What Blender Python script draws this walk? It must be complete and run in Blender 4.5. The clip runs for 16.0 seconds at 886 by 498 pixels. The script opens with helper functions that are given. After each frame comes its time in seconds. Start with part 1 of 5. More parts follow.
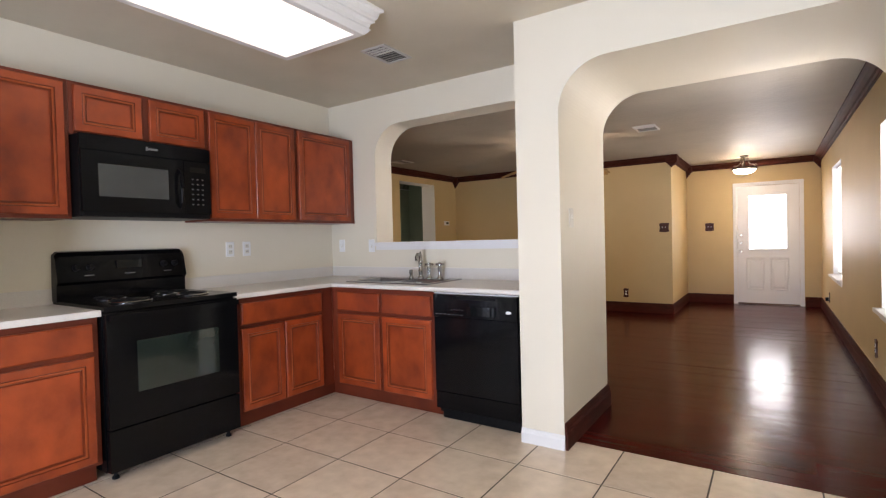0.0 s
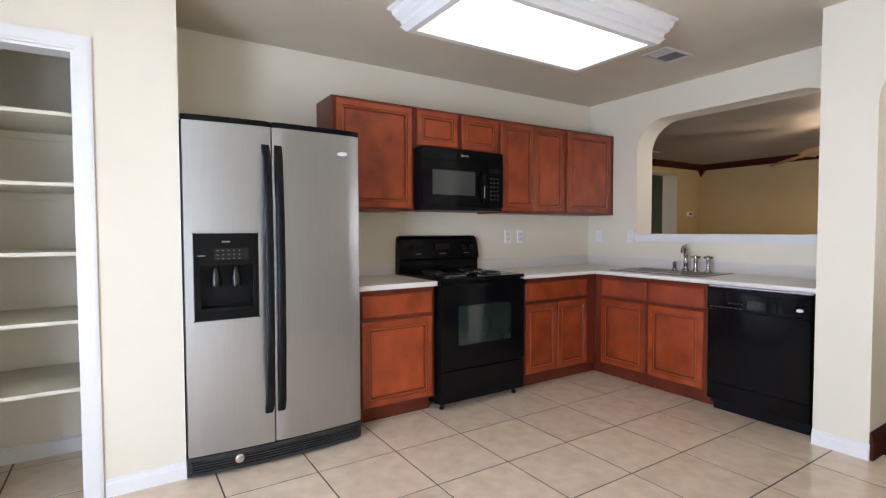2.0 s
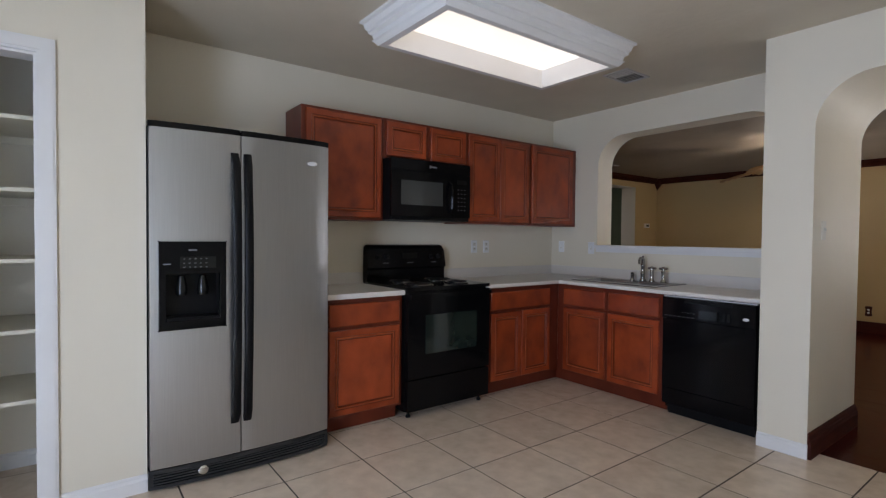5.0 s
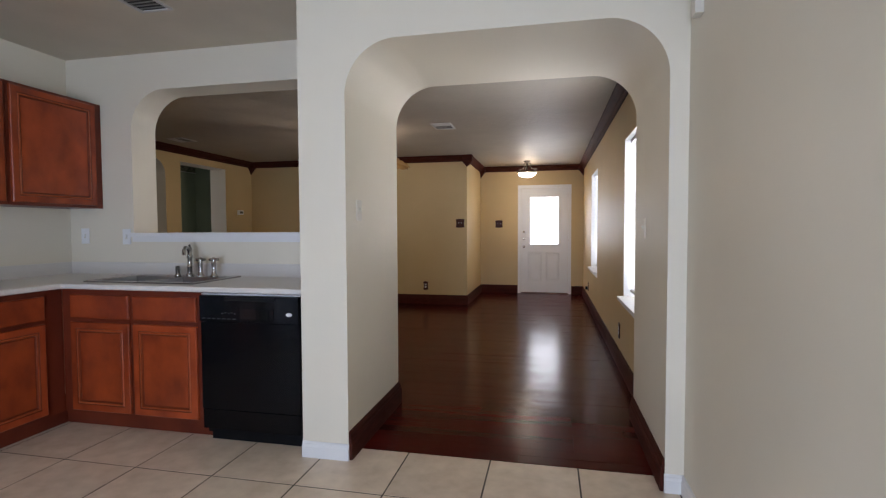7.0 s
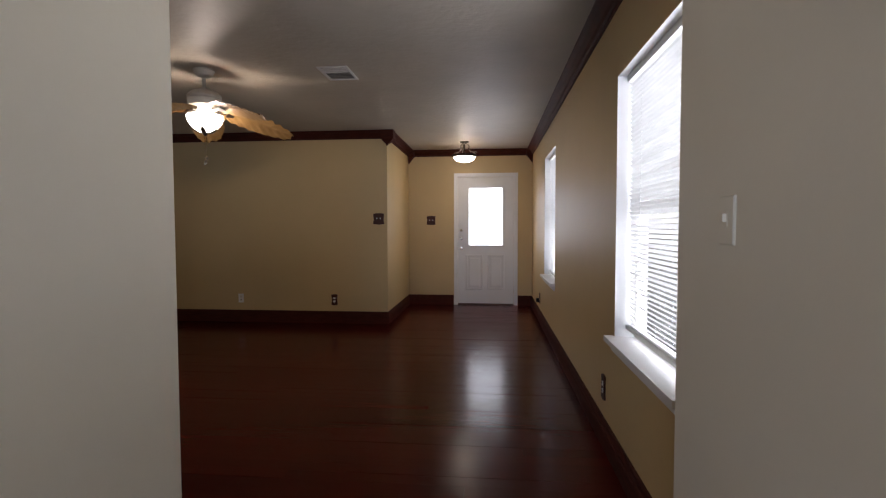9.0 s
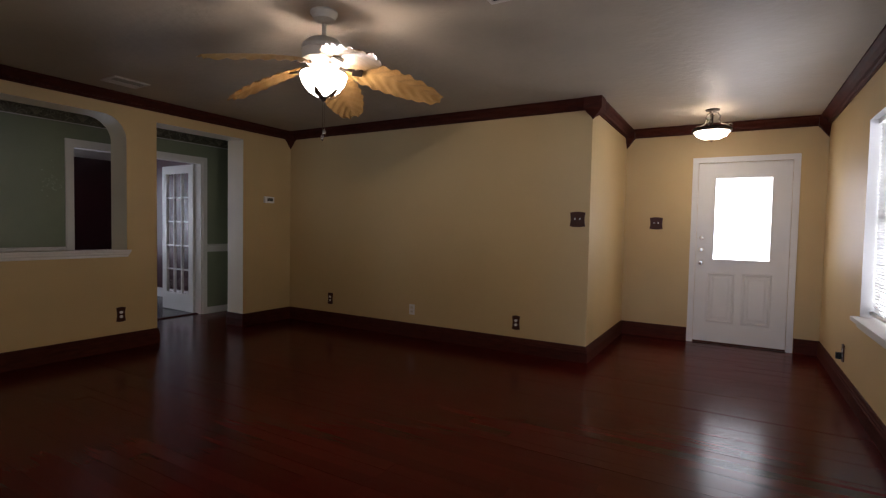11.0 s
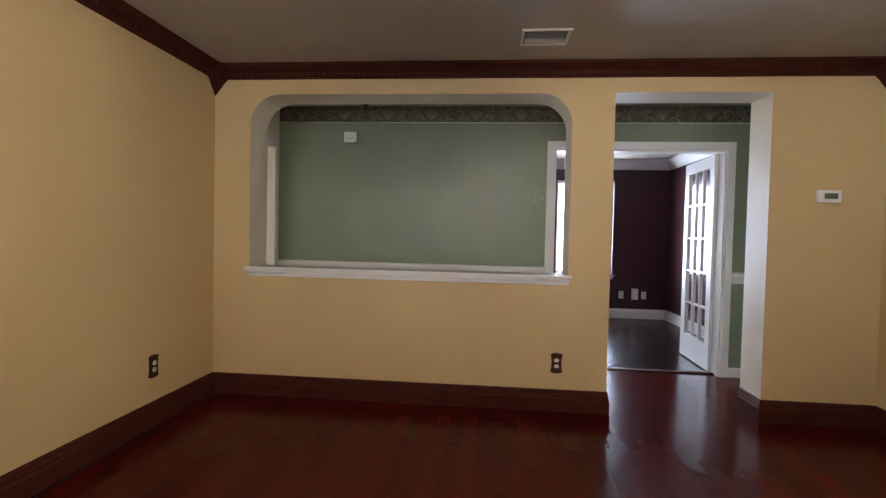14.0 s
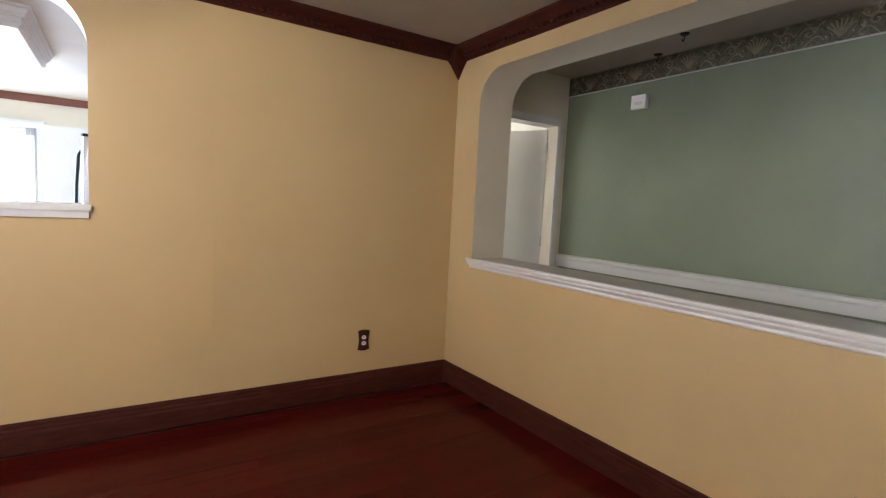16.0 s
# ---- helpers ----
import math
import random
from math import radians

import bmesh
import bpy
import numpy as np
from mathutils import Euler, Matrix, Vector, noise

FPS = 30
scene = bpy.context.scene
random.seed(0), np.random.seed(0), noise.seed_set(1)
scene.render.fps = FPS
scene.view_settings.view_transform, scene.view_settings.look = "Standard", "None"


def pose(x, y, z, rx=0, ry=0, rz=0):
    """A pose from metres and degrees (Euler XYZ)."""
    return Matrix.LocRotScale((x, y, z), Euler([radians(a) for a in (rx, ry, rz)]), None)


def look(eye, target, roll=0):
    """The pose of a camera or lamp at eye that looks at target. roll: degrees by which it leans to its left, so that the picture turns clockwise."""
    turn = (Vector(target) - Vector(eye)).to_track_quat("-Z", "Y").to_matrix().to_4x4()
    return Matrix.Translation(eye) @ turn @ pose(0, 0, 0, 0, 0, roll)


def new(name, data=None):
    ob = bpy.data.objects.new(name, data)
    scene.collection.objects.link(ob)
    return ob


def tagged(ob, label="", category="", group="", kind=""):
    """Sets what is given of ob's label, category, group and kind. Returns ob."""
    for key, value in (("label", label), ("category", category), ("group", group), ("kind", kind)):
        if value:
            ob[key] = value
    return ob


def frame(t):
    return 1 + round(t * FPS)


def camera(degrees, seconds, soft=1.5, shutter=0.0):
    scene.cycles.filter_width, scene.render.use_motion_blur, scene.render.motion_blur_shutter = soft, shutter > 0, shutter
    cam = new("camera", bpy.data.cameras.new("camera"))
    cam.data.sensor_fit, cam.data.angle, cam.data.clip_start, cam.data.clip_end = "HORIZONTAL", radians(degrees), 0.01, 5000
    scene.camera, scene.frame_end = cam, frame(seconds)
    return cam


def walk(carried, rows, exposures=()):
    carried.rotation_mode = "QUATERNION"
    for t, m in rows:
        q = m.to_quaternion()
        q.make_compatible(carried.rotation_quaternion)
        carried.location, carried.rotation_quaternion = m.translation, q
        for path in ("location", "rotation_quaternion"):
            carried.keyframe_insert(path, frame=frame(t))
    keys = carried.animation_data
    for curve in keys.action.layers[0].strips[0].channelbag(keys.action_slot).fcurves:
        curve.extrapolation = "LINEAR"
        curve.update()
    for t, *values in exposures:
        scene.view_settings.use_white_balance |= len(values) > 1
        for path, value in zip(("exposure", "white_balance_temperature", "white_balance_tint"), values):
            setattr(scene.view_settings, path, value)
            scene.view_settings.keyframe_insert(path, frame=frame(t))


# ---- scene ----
# camera and walk: seconds, eye, yaw, pitch, roll
cam = camera(83.3, 16.0, soft=1.25)
ROWS = [
    (0.0, 0.267, -0.381, 1.249, 33.47, -1.15, -1.44),
    (0.5, 0.337, -0.562, 1.235, 34.53, -1.61, -1.22),
    (1.0, 0.295, -0.768, 1.248, 40.80, -2.09, -0.52),
    (1.5, 0.274, -0.944, 1.266, 49.80, -2.42, -0.42),
    (2.0, 0.245, -1.035, 1.275, 57.16, -2.18, -0.18),
    (2.5, 0.236, -1.092, 1.268, 64.50, -1.56, -0.12),
    (3.0, 0.239, -1.169, 1.280, 69.54, -1.15, 0.33),
    (3.2, 0.238, -1.194, 1.288, 71.34, -1.28, 0.60),
    (5.3, 0.308, -1.028, 1.296, 46.77, -1.53, 0.65),
    (5.5, 0.339, -0.928, 1.294, 42.07, -1.67, 0.76),
    (6.0, 0.392, -0.682, 1.274, 29.43, -1.71, 1.08),
    (6.5, 0.364, -0.407, 1.252, 19.07, -1.58, 1.02),
    (7.0, 0.308, -0.090, 1.252, 12.10, -2.32, -0.24),
    (7.5, 0.291, 0.338, 1.263, 8.22, -2.17, -0.35),
    (8.0, 0.283, 0.765, 1.230, 2.38, -2.50, -0.35),
    (8.2, 0.281, 0.965, 1.231, 0.94, -2.63, -0.39),
    (10.3, 0.299, 2.785, 1.238, 20.99, -1.88, 1.31),
    (10.5, 0.281, 2.912, 1.227, 23.07, -1.88, 1.53),
    (11.0, 0.149, 3.312, 1.232, 30.38, -2.36, 1.14),
    (11.5, -0.004, 3.694, 1.209, 40.31, -2.11, 0.93),
    (12.0, -0.196, 4.070, 1.232, 49.97, -2.28, 0.98),
    (12.5, -0.478, 4.434, 1.238, 59.66, -2.32, 0.92),
    (13.0, -0.728, 4.797, 1.253, 73.08, -3.10, 0.70),
    (13.5, -1.021, 5.129, 1.250, 82.35, -2.06, 1.50),
    (14.0, -1.365, 5.372, 1.235, 95.34, -1.66, 1.31),
    (14.5, -1.695, 5.659, 1.239, 109.01, -2.81, 0.78),
    (15.0, -2.070, 5.886, 1.241, 120.68, -3.32, 1.08),
    (15.5, -2.450, 6.118, 1.291, 129.98, -4.72, 0.98),
    (16.0, -2.86, 6.385, 1.312, 146.8, -4.86, 2.90),
]


def aim(yaw, pitch):
    a, b = radians(yaw), radians(pitch)
    return Vector((-math.sin(a) * math.cos(b), math.cos(a) * math.cos(b), math.sin(b)))


EXPOSURES = [
    (0.0, -0.15, 7250, 21), (1.0, -0.17, 7050, 20), (1.5, -0.20, 6950, 19), (2.5, -0.46, 6950, 19), (3.2, -0.88, 6900, 19), (5.3, -1.26, 6700, 18), (6.0, -1.08, 6650, 18), (7.0, -0.88, 6600, 18), (8.2, -1.22, 6550, 19),
    (10.3, -1.5, 6500, 21), (11.0, -1.18, 6600, 21), (12.0, -0.62, 6600, 22), (12.5, -0.42, 6600, 23), (13.5, 0.40, 6350, 20), (14.0, 0.62, 6200, 18), (14.5, 0.78, 5950, 15), (15.5, 0.94, 5850, 17), (16.0, 1.02, 5850, 17),
]
walk(cam, [(t, look((x, y, z), Vector((x, y, z)) + aim(yaw, pitch), roll)) for t, x, y, z, yaw, pitch, roll in ROWS], EXPOSURES)

# world, daylight and lamps
world = bpy.data.worlds.new("sky")
scene.world = world
world.use_nodes = True
wn = world.node_tree.nodes
sky = wn.new("ShaderNodeTexSky")
sky.sky_type, sky.sun_disc, sky.sun_elevation, sky.sun_rotation = "NISHITA", False, radians(40), radians(200)
world.node_tree.links.new(sky.outputs[0], wn["Background"].inputs[0])
wn["Background"].inputs[1].default_value = 0.12


def area_lamp(name, eye, target, sx, sy, watts, colour):
    d = bpy.data.lights.new(name, "AREA")
    d.shape, d.size, d.size_y, d.energy, d.color = "RECTANGLE", sx, sy, watts, colour
    ob = new(name, d)
    ob.matrix_world = look(eye, target)
    return ob


def bulb(name, x, y, z, watts, colour, radius):
    d = bpy.data.lights.new(name, "POINT")
    d.energy, d.color, d.shadow_soft_size = watts, colour, radius
    ob = new(name, d)
    ob.location = (x, y, z)
    return ob


DAY = (0.84, 0.92, 1.0)
area_lamp("daylight_patio_door", (-0.15, -2.66, 1.05), (-0.15, 0, 1.05), 1.15, 2.0, 225, (0.53, 0.71, 1.0))
area_lamp("daylight_front_door", (0.205, 9.78, 1.40), (0.205, 0, 1.40), 0.54, 0.92, 12, DAY)
area_lamp("daylight_window_near", (1.12, 3.93, 1.32), (0, 3.93, 1.32), 0.94, 1.32, 72, DAY)
area_lamp("daylight_window_far", (1.12, 7.35, 1.32), (0, 7.35, 1.32), 0.98, 1.40, 46, DAY)
area_lamp("daylight_study_window", (-9.55, 6.84, 1.40), (0, 6.84, 1.40), 0.86, 1.5, 66, (0.68, 0.82, 1.0))
area_lamp("daylight_study_window", (-9.55, 4.90, 1.40), (0, 4.90, 1.40), 0.86, 1.5, 30, (0.72, 0.84, 1.0))
area_lamp("daylight_back_room", (-5.55, 1.3, 1.3), (-5.55, 3.3, 1.3), 0.9, 1.6, 32, DAY)
bulb("fan_bulb", -1.975, 5.49, 2.050, 22, (1.0, 0.89, 0.75), 0.03)
bulb("fan_bulb", -1.845, 5.39, 2.050, 22, (1.0, 0.89, 0.75), 0.03)
bulb("entry_bulb", -0.09, 8.88, 2.205, 90, (1.0, 0.88, 0.70), 0.05)

# plan
W, N, S, AF = -3.31, 3.075, 3.305, 2.395
PX0, PX1, JR, E = -1.02, -0.752, 0.846, 0.93
LW, LWB, GX, LN = -4.935, -5.22, -6.08, 7.975
NX, FD, CE, CK, TOP = -1.02, 9.64, 2.445, 2.545, 2.60
KS, PF, PN = -2.5, -2.6, -0.78
RX, RN, RS = -9.30, 8.10, 3.34


# material helpers
def material(name, colour, rough=0.5, metal=0.0, second=None, scale=6.0, mix=0.5, bump=0.0, bump_scale=60.0, vary=0.0, stretch=(1, 1, 1), detail=4.0, coat=0.0, rough_vary=0.0, spec=0.5):
    m = bpy.data.materials.new(name)
    m.use_nodes = True
    nt = m.node_tree
    b = nt.nodes["Principled BSDF"]
    b.inputs["Roughness"].default_value, b.inputs["Metallic"].default_value = rough, metal
    b.inputs["Specular IOR Level"].default_value = spec
    if coat:
        b.inputs["Coat Weight"].default_value, b.inputs["Coat Roughness"].default_value = coat, 0.3
    tc = nt.nodes.new("ShaderNodeTexCoord")
    mp = nt.nodes.new("ShaderNodeMapping")
    mp.inputs["Scale"].default_value = stretch
    nt.links.new(tc.outputs["Object"], mp.inputs[0])
    info = nt.nodes.new("ShaderNodeObjectInfo")
    shift = nt.nodes.new("ShaderNodeMath")
    shift.operation = "MULTIPLY"
    shift.inputs[1].default_value = 37.0
    nt.links.new(info.outputs["Random"], shift.inputs[0])
    nt.links.new(shift.outputs[0], mp.inputs["Location"])
    no = nt.nodes.new("ShaderNodeTexNoise")
    no.inputs["Scale"].default_value, no.inputs["Detail"].default_value = scale, detail
    nt.links.new(mp.outputs[0], no.inputs["Vector"])
    if second is None:
        second = [c * 0.88 for c in colour]
    ramp = nt.nodes.new("ShaderNodeValToRGB")
    ramp.color_ramp.elements[0].position, ramp.color_ramp.elements[1].position = 0.5 - mix * 0.5, 0.5 + mix * 0.5
    ramp.color_ramp.elements[0].color, ramp.color_ramp.elements[1].color = (*second, 1), (*colour, 1)
    nt.links.new(no.outputs[0], ramp.inputs[0])
    out = ramp.outputs[0]
    if vary:
        hsv = nt.nodes.new("ShaderNodeHueSaturation")
        mr = nt.nodes.new("ShaderNodeMapRange")
        mr.inputs[3].default_value, mr.inputs[4].default_value = 1 - vary, 1 + vary
        geo, both, wrap = nt.nodes.new("ShaderNodeNewGeometry"), nt.nodes.new("ShaderNodeMath"), nt.nodes.new("ShaderNodeMath")
        both.operation, wrap.operation = "ADD", "FRACT"
        nt.links.new(info.outputs["Random"], both.inputs[0])
        nt.links.new(geo.outputs["Random Per Island"], both.inputs[1])
        nt.links.new(both.outputs[0], wrap.inputs[0])
        nt.links.new(wrap.outputs[0], mr.inputs[0])
        nt.links.new(mr.outputs[0], hsv.inputs["Value"])
        nt.links.new(out, hsv.inputs["Color"])
        out = hsv.outputs[0]
    nt.links.new(out, b.inputs["Base Color"])
    if rough_vary:
        rr = nt.nodes.new("ShaderNodeMapRange")
        rr.inputs[3].default_value, rr.inputs[4].default_value = max(0.02, rough - rough_vary), rough + rough_vary
        n3 = nt.nodes.new("ShaderNodeTexNoise")
        n3.inputs["Scale"].default_value, n3.inputs["Detail"].default_value = 9.0, 5.0
        nt.links.new(tc.outputs["Object"], n3.inputs["Vector"])
        nt.links.new(n3.outputs[0], rr.inputs[0])
        nt.links.new(rr.outputs[0], b.inputs["Roughness"])
    if bump:
        n2 = nt.nodes.new("ShaderNodeTexNoise")
        n2.inputs["Scale"].default_value, n2.inputs["Detail"].default_value = bump_scale, 3.0
        nt.links.new(mp.outputs[0], n2.inputs["Vector"])
        bp = nt.nodes.new("ShaderNodeBump")
        bp.inputs["Strength"].default_value, bp.inputs["Distance"].default_value = bump, 0.01
        nt.links.new(n2.outputs[0], bp.inputs["Height"])
        nt.links.new(bp.outputs[0], b.inputs["Normal"])
    return m


def glowing(name, colour, strength):
    m = bpy.data.materials.new(name)
    m.use_nodes = True
    b = m.node_tree.nodes["Principled BSDF"]
    b.inputs["Base Color"].default_value = (0.8, 0.8, 0.8, 1)
    b.inputs["Emission Color"].default_value, b.inputs["Emission Strength"].default_value = (*colour, 1), strength
    return m


CREAM = material("cream_paint", (0.77, 0.705, 0.57), 0.48, second=(0.73, 0.665, 0.53), scale=1.5, bump=0.06, bump_scale=45)
# living ceiling colour set below the kitchen's, to hold down the fan light
CEILLIVING = material("living_ceiling_darkened", (0.42, 0.37, 0.295), 0.54, second=(0.37, 0.325, 0.26), scale=3, bump=0.4, bump_scale=17)
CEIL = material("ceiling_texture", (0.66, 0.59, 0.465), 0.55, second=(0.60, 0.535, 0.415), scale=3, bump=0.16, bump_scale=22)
YELLOW = material("yellow_paint", (0.62, 0.455, 0.225), 0.46, spec=0.36, second=(0.56, 0.41, 0.20), scale=1.3, bump=0.07, bump_scale=40)
GREEN = material("green_paint", (0.24, 0.28, 0.19), 0.4, second=(0.20, 0.238, 0.16), scale=2, bump=0.15, bump_scale=40)
MAROON = material("maroon_paint", (0.048, 0.008, 0.013), 0.4, scale=2, bump=0.1, bump_scale=40)
WHITE = material("white_trim_paint", (0.78, 0.77, 0.75), 0.35, scale=4, second=(0.74, 0.73, 0.70), bump=0.03, bump_scale=30)
DARKTRIM = material("dark_stained_trim", (0.085, 0.021, 0.013), 0.6, spec=0.08, second=(0.036, 0.010, 0.007), scale=9, stretch=(1, 1, 5), mix=0.7, bump=0.1, bump_scale=30)
PLANK = material("cherry_floor_board", (0.072, 0.0066, 0.0042), 0.20, second=(0.058, 0.0053, 0.0035), scale=5, stretch=(0.4, 7, 1), mix=0.9, vary=0.16, bump=0.03, bump_scale=9, rough_vary=0.05, spec=0.085)
GAP = material("floor_gap", (0.035, 0.006, 0.004), 0.5)
TILE = material("beige_floor_tile", (0.80, 0.655, 0.505), 0.2, second=(0.65, 0.515, 0.385), scale=11, mix=0.45, vary=0.05, bump=0.04, bump_scale=18, detail=8, rough_vary=0.07)
GROUT = material("grey_grout", (0.075, 0.055, 0.04), 0.85, scale=20, bump=0.2, bump_scale=200)
STUDY = material("dark_study_floor", (0.022, 0.010, 0.008), 0.24, second=(0.012, 0.006, 0.005), scale=8, bump=0.5, bump_scale=16, spec=0.14)


# mesh helpers
def add_box(bm, x0, x1, y0, y1, z0, z1, mi=0):
    vs = [bm.verts.new((x, y, z)) for x in (x0, x1) for y in (y0, y1) for z in (z0, z1)]
    for q in ((0, 1, 3, 2), (4, 6, 7, 5), (0, 4, 5, 1), (2, 3, 7, 6), (0, 2, 6, 4), (1, 5, 7, 3)):
        bm.faces.new([vs[i] for i in q]).material_index = mi
    return vs


def boxes(*rows):
    bm = bmesh.new()
    for r in rows:
        add_box(bm, *r)
    return bm


def bevelled(bm, width, segments=2):
    bmesh.ops.bevel(bm, geom=[e for e in bm.edges if len(e.link_faces) == 2 and e.calc_face_angle(0) > 0.5], offset=width, segments=segments, affect="EDGES", profile=0.6)
    return bm


def rounded_box(x0, x1, y0, y1, z0, z1, r=0.006, segments=2):
    return bevelled(boxes((x0, x1, y0, y1, z0, z1)), r, segments)


def link(name, bm, mats, smooth=False):
    bmesh.ops.recalc_face_normals(bm, faces=bm.faces)
    me = bpy.data.meshes.new(name)
    bm.to_mesh(me)
    bm.free()
    for m in mats if isinstance(mats, (list, tuple)) else (mats,):
        me.materials.append(m)
    if smooth:
        for p in me.polygons:
            p.use_smooth = True
        me.set_sharp_from_angle(angle=radians(35))
    return new(name, me)


def part(name, bm, mats, parent, label="", smooth=False):
    ob = link(name, bm, mats, smooth)
    ob.parent = parent
    if label:
        ob["label"] = label
    return ob


def thing(name, label, category, at=(0, 0, 0), turn=0, group="", kind=""):
    ob = new(name)
    ob.empty_display_size = 0.1
    ob.matrix_world = pose(*at, 0, 0, turn)
    return tagged(ob, label, category, group, kind)


def structure(name, bm, mats, label="", category="", smooth=False):
    return tagged(link(name, bm, mats, smooth), label, category, "", "structure")


def round_hole(a0, a1, b0, b1, r, n=22):
    """An opening with rounded upper corners, in wall coordinates."""
    pts = [(a0, b0), (a1, b0)]
    pts += [(a1 - r + r * math.cos(t), b1 - r + r * math.sin(t)) for t in [math.pi / 2 * i / n for i in range(n + 1)]]
    pts += [(a0 + r - r * math.sin(t), b1 - r + r * math.cos(t)) for t in [math.pi / 2 * i / n for i in range(n + 1)]]
    return pts


def rect(a0, a1, b0, b1):
    return [(a0, b0), (a1, b0), (a1, b1), (a0, b1)]


def slab(outer, holes, axis, v0, v1, low=0, high=0, reveal=0):
    """A wall with openings: outline along the wall and up, thickness from v0 to v1 along axis. Material slots by side."""
    bm = bmesh.new()

    def put(a, b, v):
        return bm.verts.new((v, a, b) if axis == "x" else (a, v, b) if axis == "y" else (a, b, v))

    loops = []
    for loop in [outer, *holes]:
        lo, hi = [put(a, b, v0) for a, b in loop], [put(a, b, v1) for a, b in loop]
        loops.append((lo, hi))
        for i in range(len(loop)):
            j = (i + 1) % len(loop)
            bm.faces.new((lo[i], lo[j], hi[j], hi[i])).material_index = reveal
    for k, mi in ((0, low), (1, high)):
        edges = []
        for pair in loops:
            ring = pair[k]
            edges += [bm.edges.get((ring[i], ring[(i + 1) % len(ring)])) for i in range(len(ring))]
        got = bmesh.ops.triangle_fill(bm, edges=edges, use_beauty=True, use_dissolve=False)
        for f in got["geom"]:
            if isinstance(f, bmesh.types.BMFace):
                f.material_index = mi
    return bm


# setting: walls, floor, ceiling
structure("wall_north_kitchen", slab(rect(W, PX0, 0, TOP), [round_hole(-2.735, -1.12, 1.19, 2.28, 0.28)], "y", N, S, 0, 1, 0), [CREAM, YELLOW], "cream kitchen wall with a rounded pass-through opening", "wall")
structure("wall_arch", slab([(PX0, 0), (PX1, 0)] + round_hole(PX1, JR, 0, 2.235, 0.28)[::-1][:-2] + [(JR, 0), (E, 0), (E, TOP), (PX0, TOP)], [], "y", AF, S, 0, 1, 0), [CREAM, YELLOW], "cream painted deep archway with rounded upper corners", "archway")
structure("wall_west_kitchen", boxes((W - 0.12, W, KS, N, 0, TOP)), CREAM, "cream painted kitchen wall", "wall")
structure("wall_south_kitchen", slab(rect(W, E, -0.04, TOP), [rect(-1.95, 0.45, -0.004, 2.08)], "y", KS - 0.14, KS), CREAM, "cream kitchen wall with a patio door opening", "wall")
structure("wall_east_kitchen", boxes((E, E + 0.16, KS - 0.14, S, 0, TOP)), CREAM, "plain cream kitchen side wall", "wall")
structure("wall_pantry_front", slab(rect(KS, PN, -0.04, TOP), [rect(-1.80, -1.20, -0.007, 2.10)], "x", PF - 0.11, PF), CREAM, "cream wall with the pantry doorway", "wall")
structure("wall_pantry_side", boxes((W, PF - 0.11, PN - 0.11, PN, 0, TOP)), CREAM, "cream wall between pantry and refrigerator", "wall")
structure("wall_pantry_end", boxes((W, PF - 0.11, KS, KS + 0.10, 0, TOP)), CREAM, "cream pantry end wall", "wall")
structure("wall_south_living", boxes((LWB, W, N, S, 0, TOP)), [YELLOW], "yellow painted living room wall", "wall")
WIN = [(3.46, 4.40), (6.86, 7.84)]
structure("wall_east_living", slab(rect(S, FD + 0.12, 0, TOP), [rect(a, b, 0.66, z) for (a, b), z in zip(WIN, (2.0, 2.05))], "x", E, E + 0.16, 0, 1, 1), [YELLOW, WHITE], "yellow wall with two windows", "wall")
structure("wall_west_living", slab(rect(S, LN, -0.04, TOP), [round_hole(3.585, 5.925, 0.93, 2.24, 0.22), rect(6.215, 7.245, -0.005, 2.245)], "x", LWB, LW, 1, 0, 1), [YELLOW, CREAM], "yellow wall with a wide rounded opening and a doorway", "wall")
structure("wall_north_living", boxes((GX, NX, LN, LN + 0.12, 0, TOP)), [YELLOW], "yellow painted living room wall", "wall")
structure("wall_entry_west", boxes((NX - 0.12, NX, LN + 0.12, FD + 0.12, 0, TOP)), [YELLOW], "yellow painted entry side wall", "wall")
structure("wall_front", slab(rect(NX, E, -0.04, TOP), [rect(-0.235, 0.645, -0.004, 2.02)], "y", FD, FD + 0.12), [YELLOW], "yellow wall round the front door", "wall")
structure("wall_hall_green", slab(rect(S, LN, -0.04, TOP), [rect(5.955, 7.475, -0.004, 2.05)], "x", GX - 0.12, GX, 1, 0, 1), [GREEN, MAROON], "green hallway wall with a double doorway", "wall")
structure("wall_hall_south", slab(rect(GX - 0.12, LWB, -0.04, TOP), [rect(-5.96, -5.28, -0.004, 2.03)], "y", S - 0.12, S), [CREAM], "cream hallway end wall with a doorway", "wall")
structure("wall_study_west", slab(rect(RS - 1.5, RN, 0, TOP), [rect(6.40, 7.27, 0.67, 2.12), rect(4.46, 5.34, 0.65, 2.15)], "x", RX - 0.14, RX), [MAROON], "dark maroon study wall with windows", "wall")
structure("wall_study_north", boxes((RX, GX - 0.12, RN, RN + 0.12, 0, TOP)), [MAROON], "dark maroon study wall", "wall")
structure("wall_study_south", boxes((RX, GX - 0.12, RS - 1.62, RS - 1.5, 0, TOP)), [MAROON], "dark maroon study wall", "wall")
structure("wall_study_east", boxes((GX - 0.12, GX, RS - 1.5, S - 0.12, 0, TOP), (GX - 0.12, GX, LN, RN, 0, TOP)), [MAROON], "dark maroon study wall", "wall")
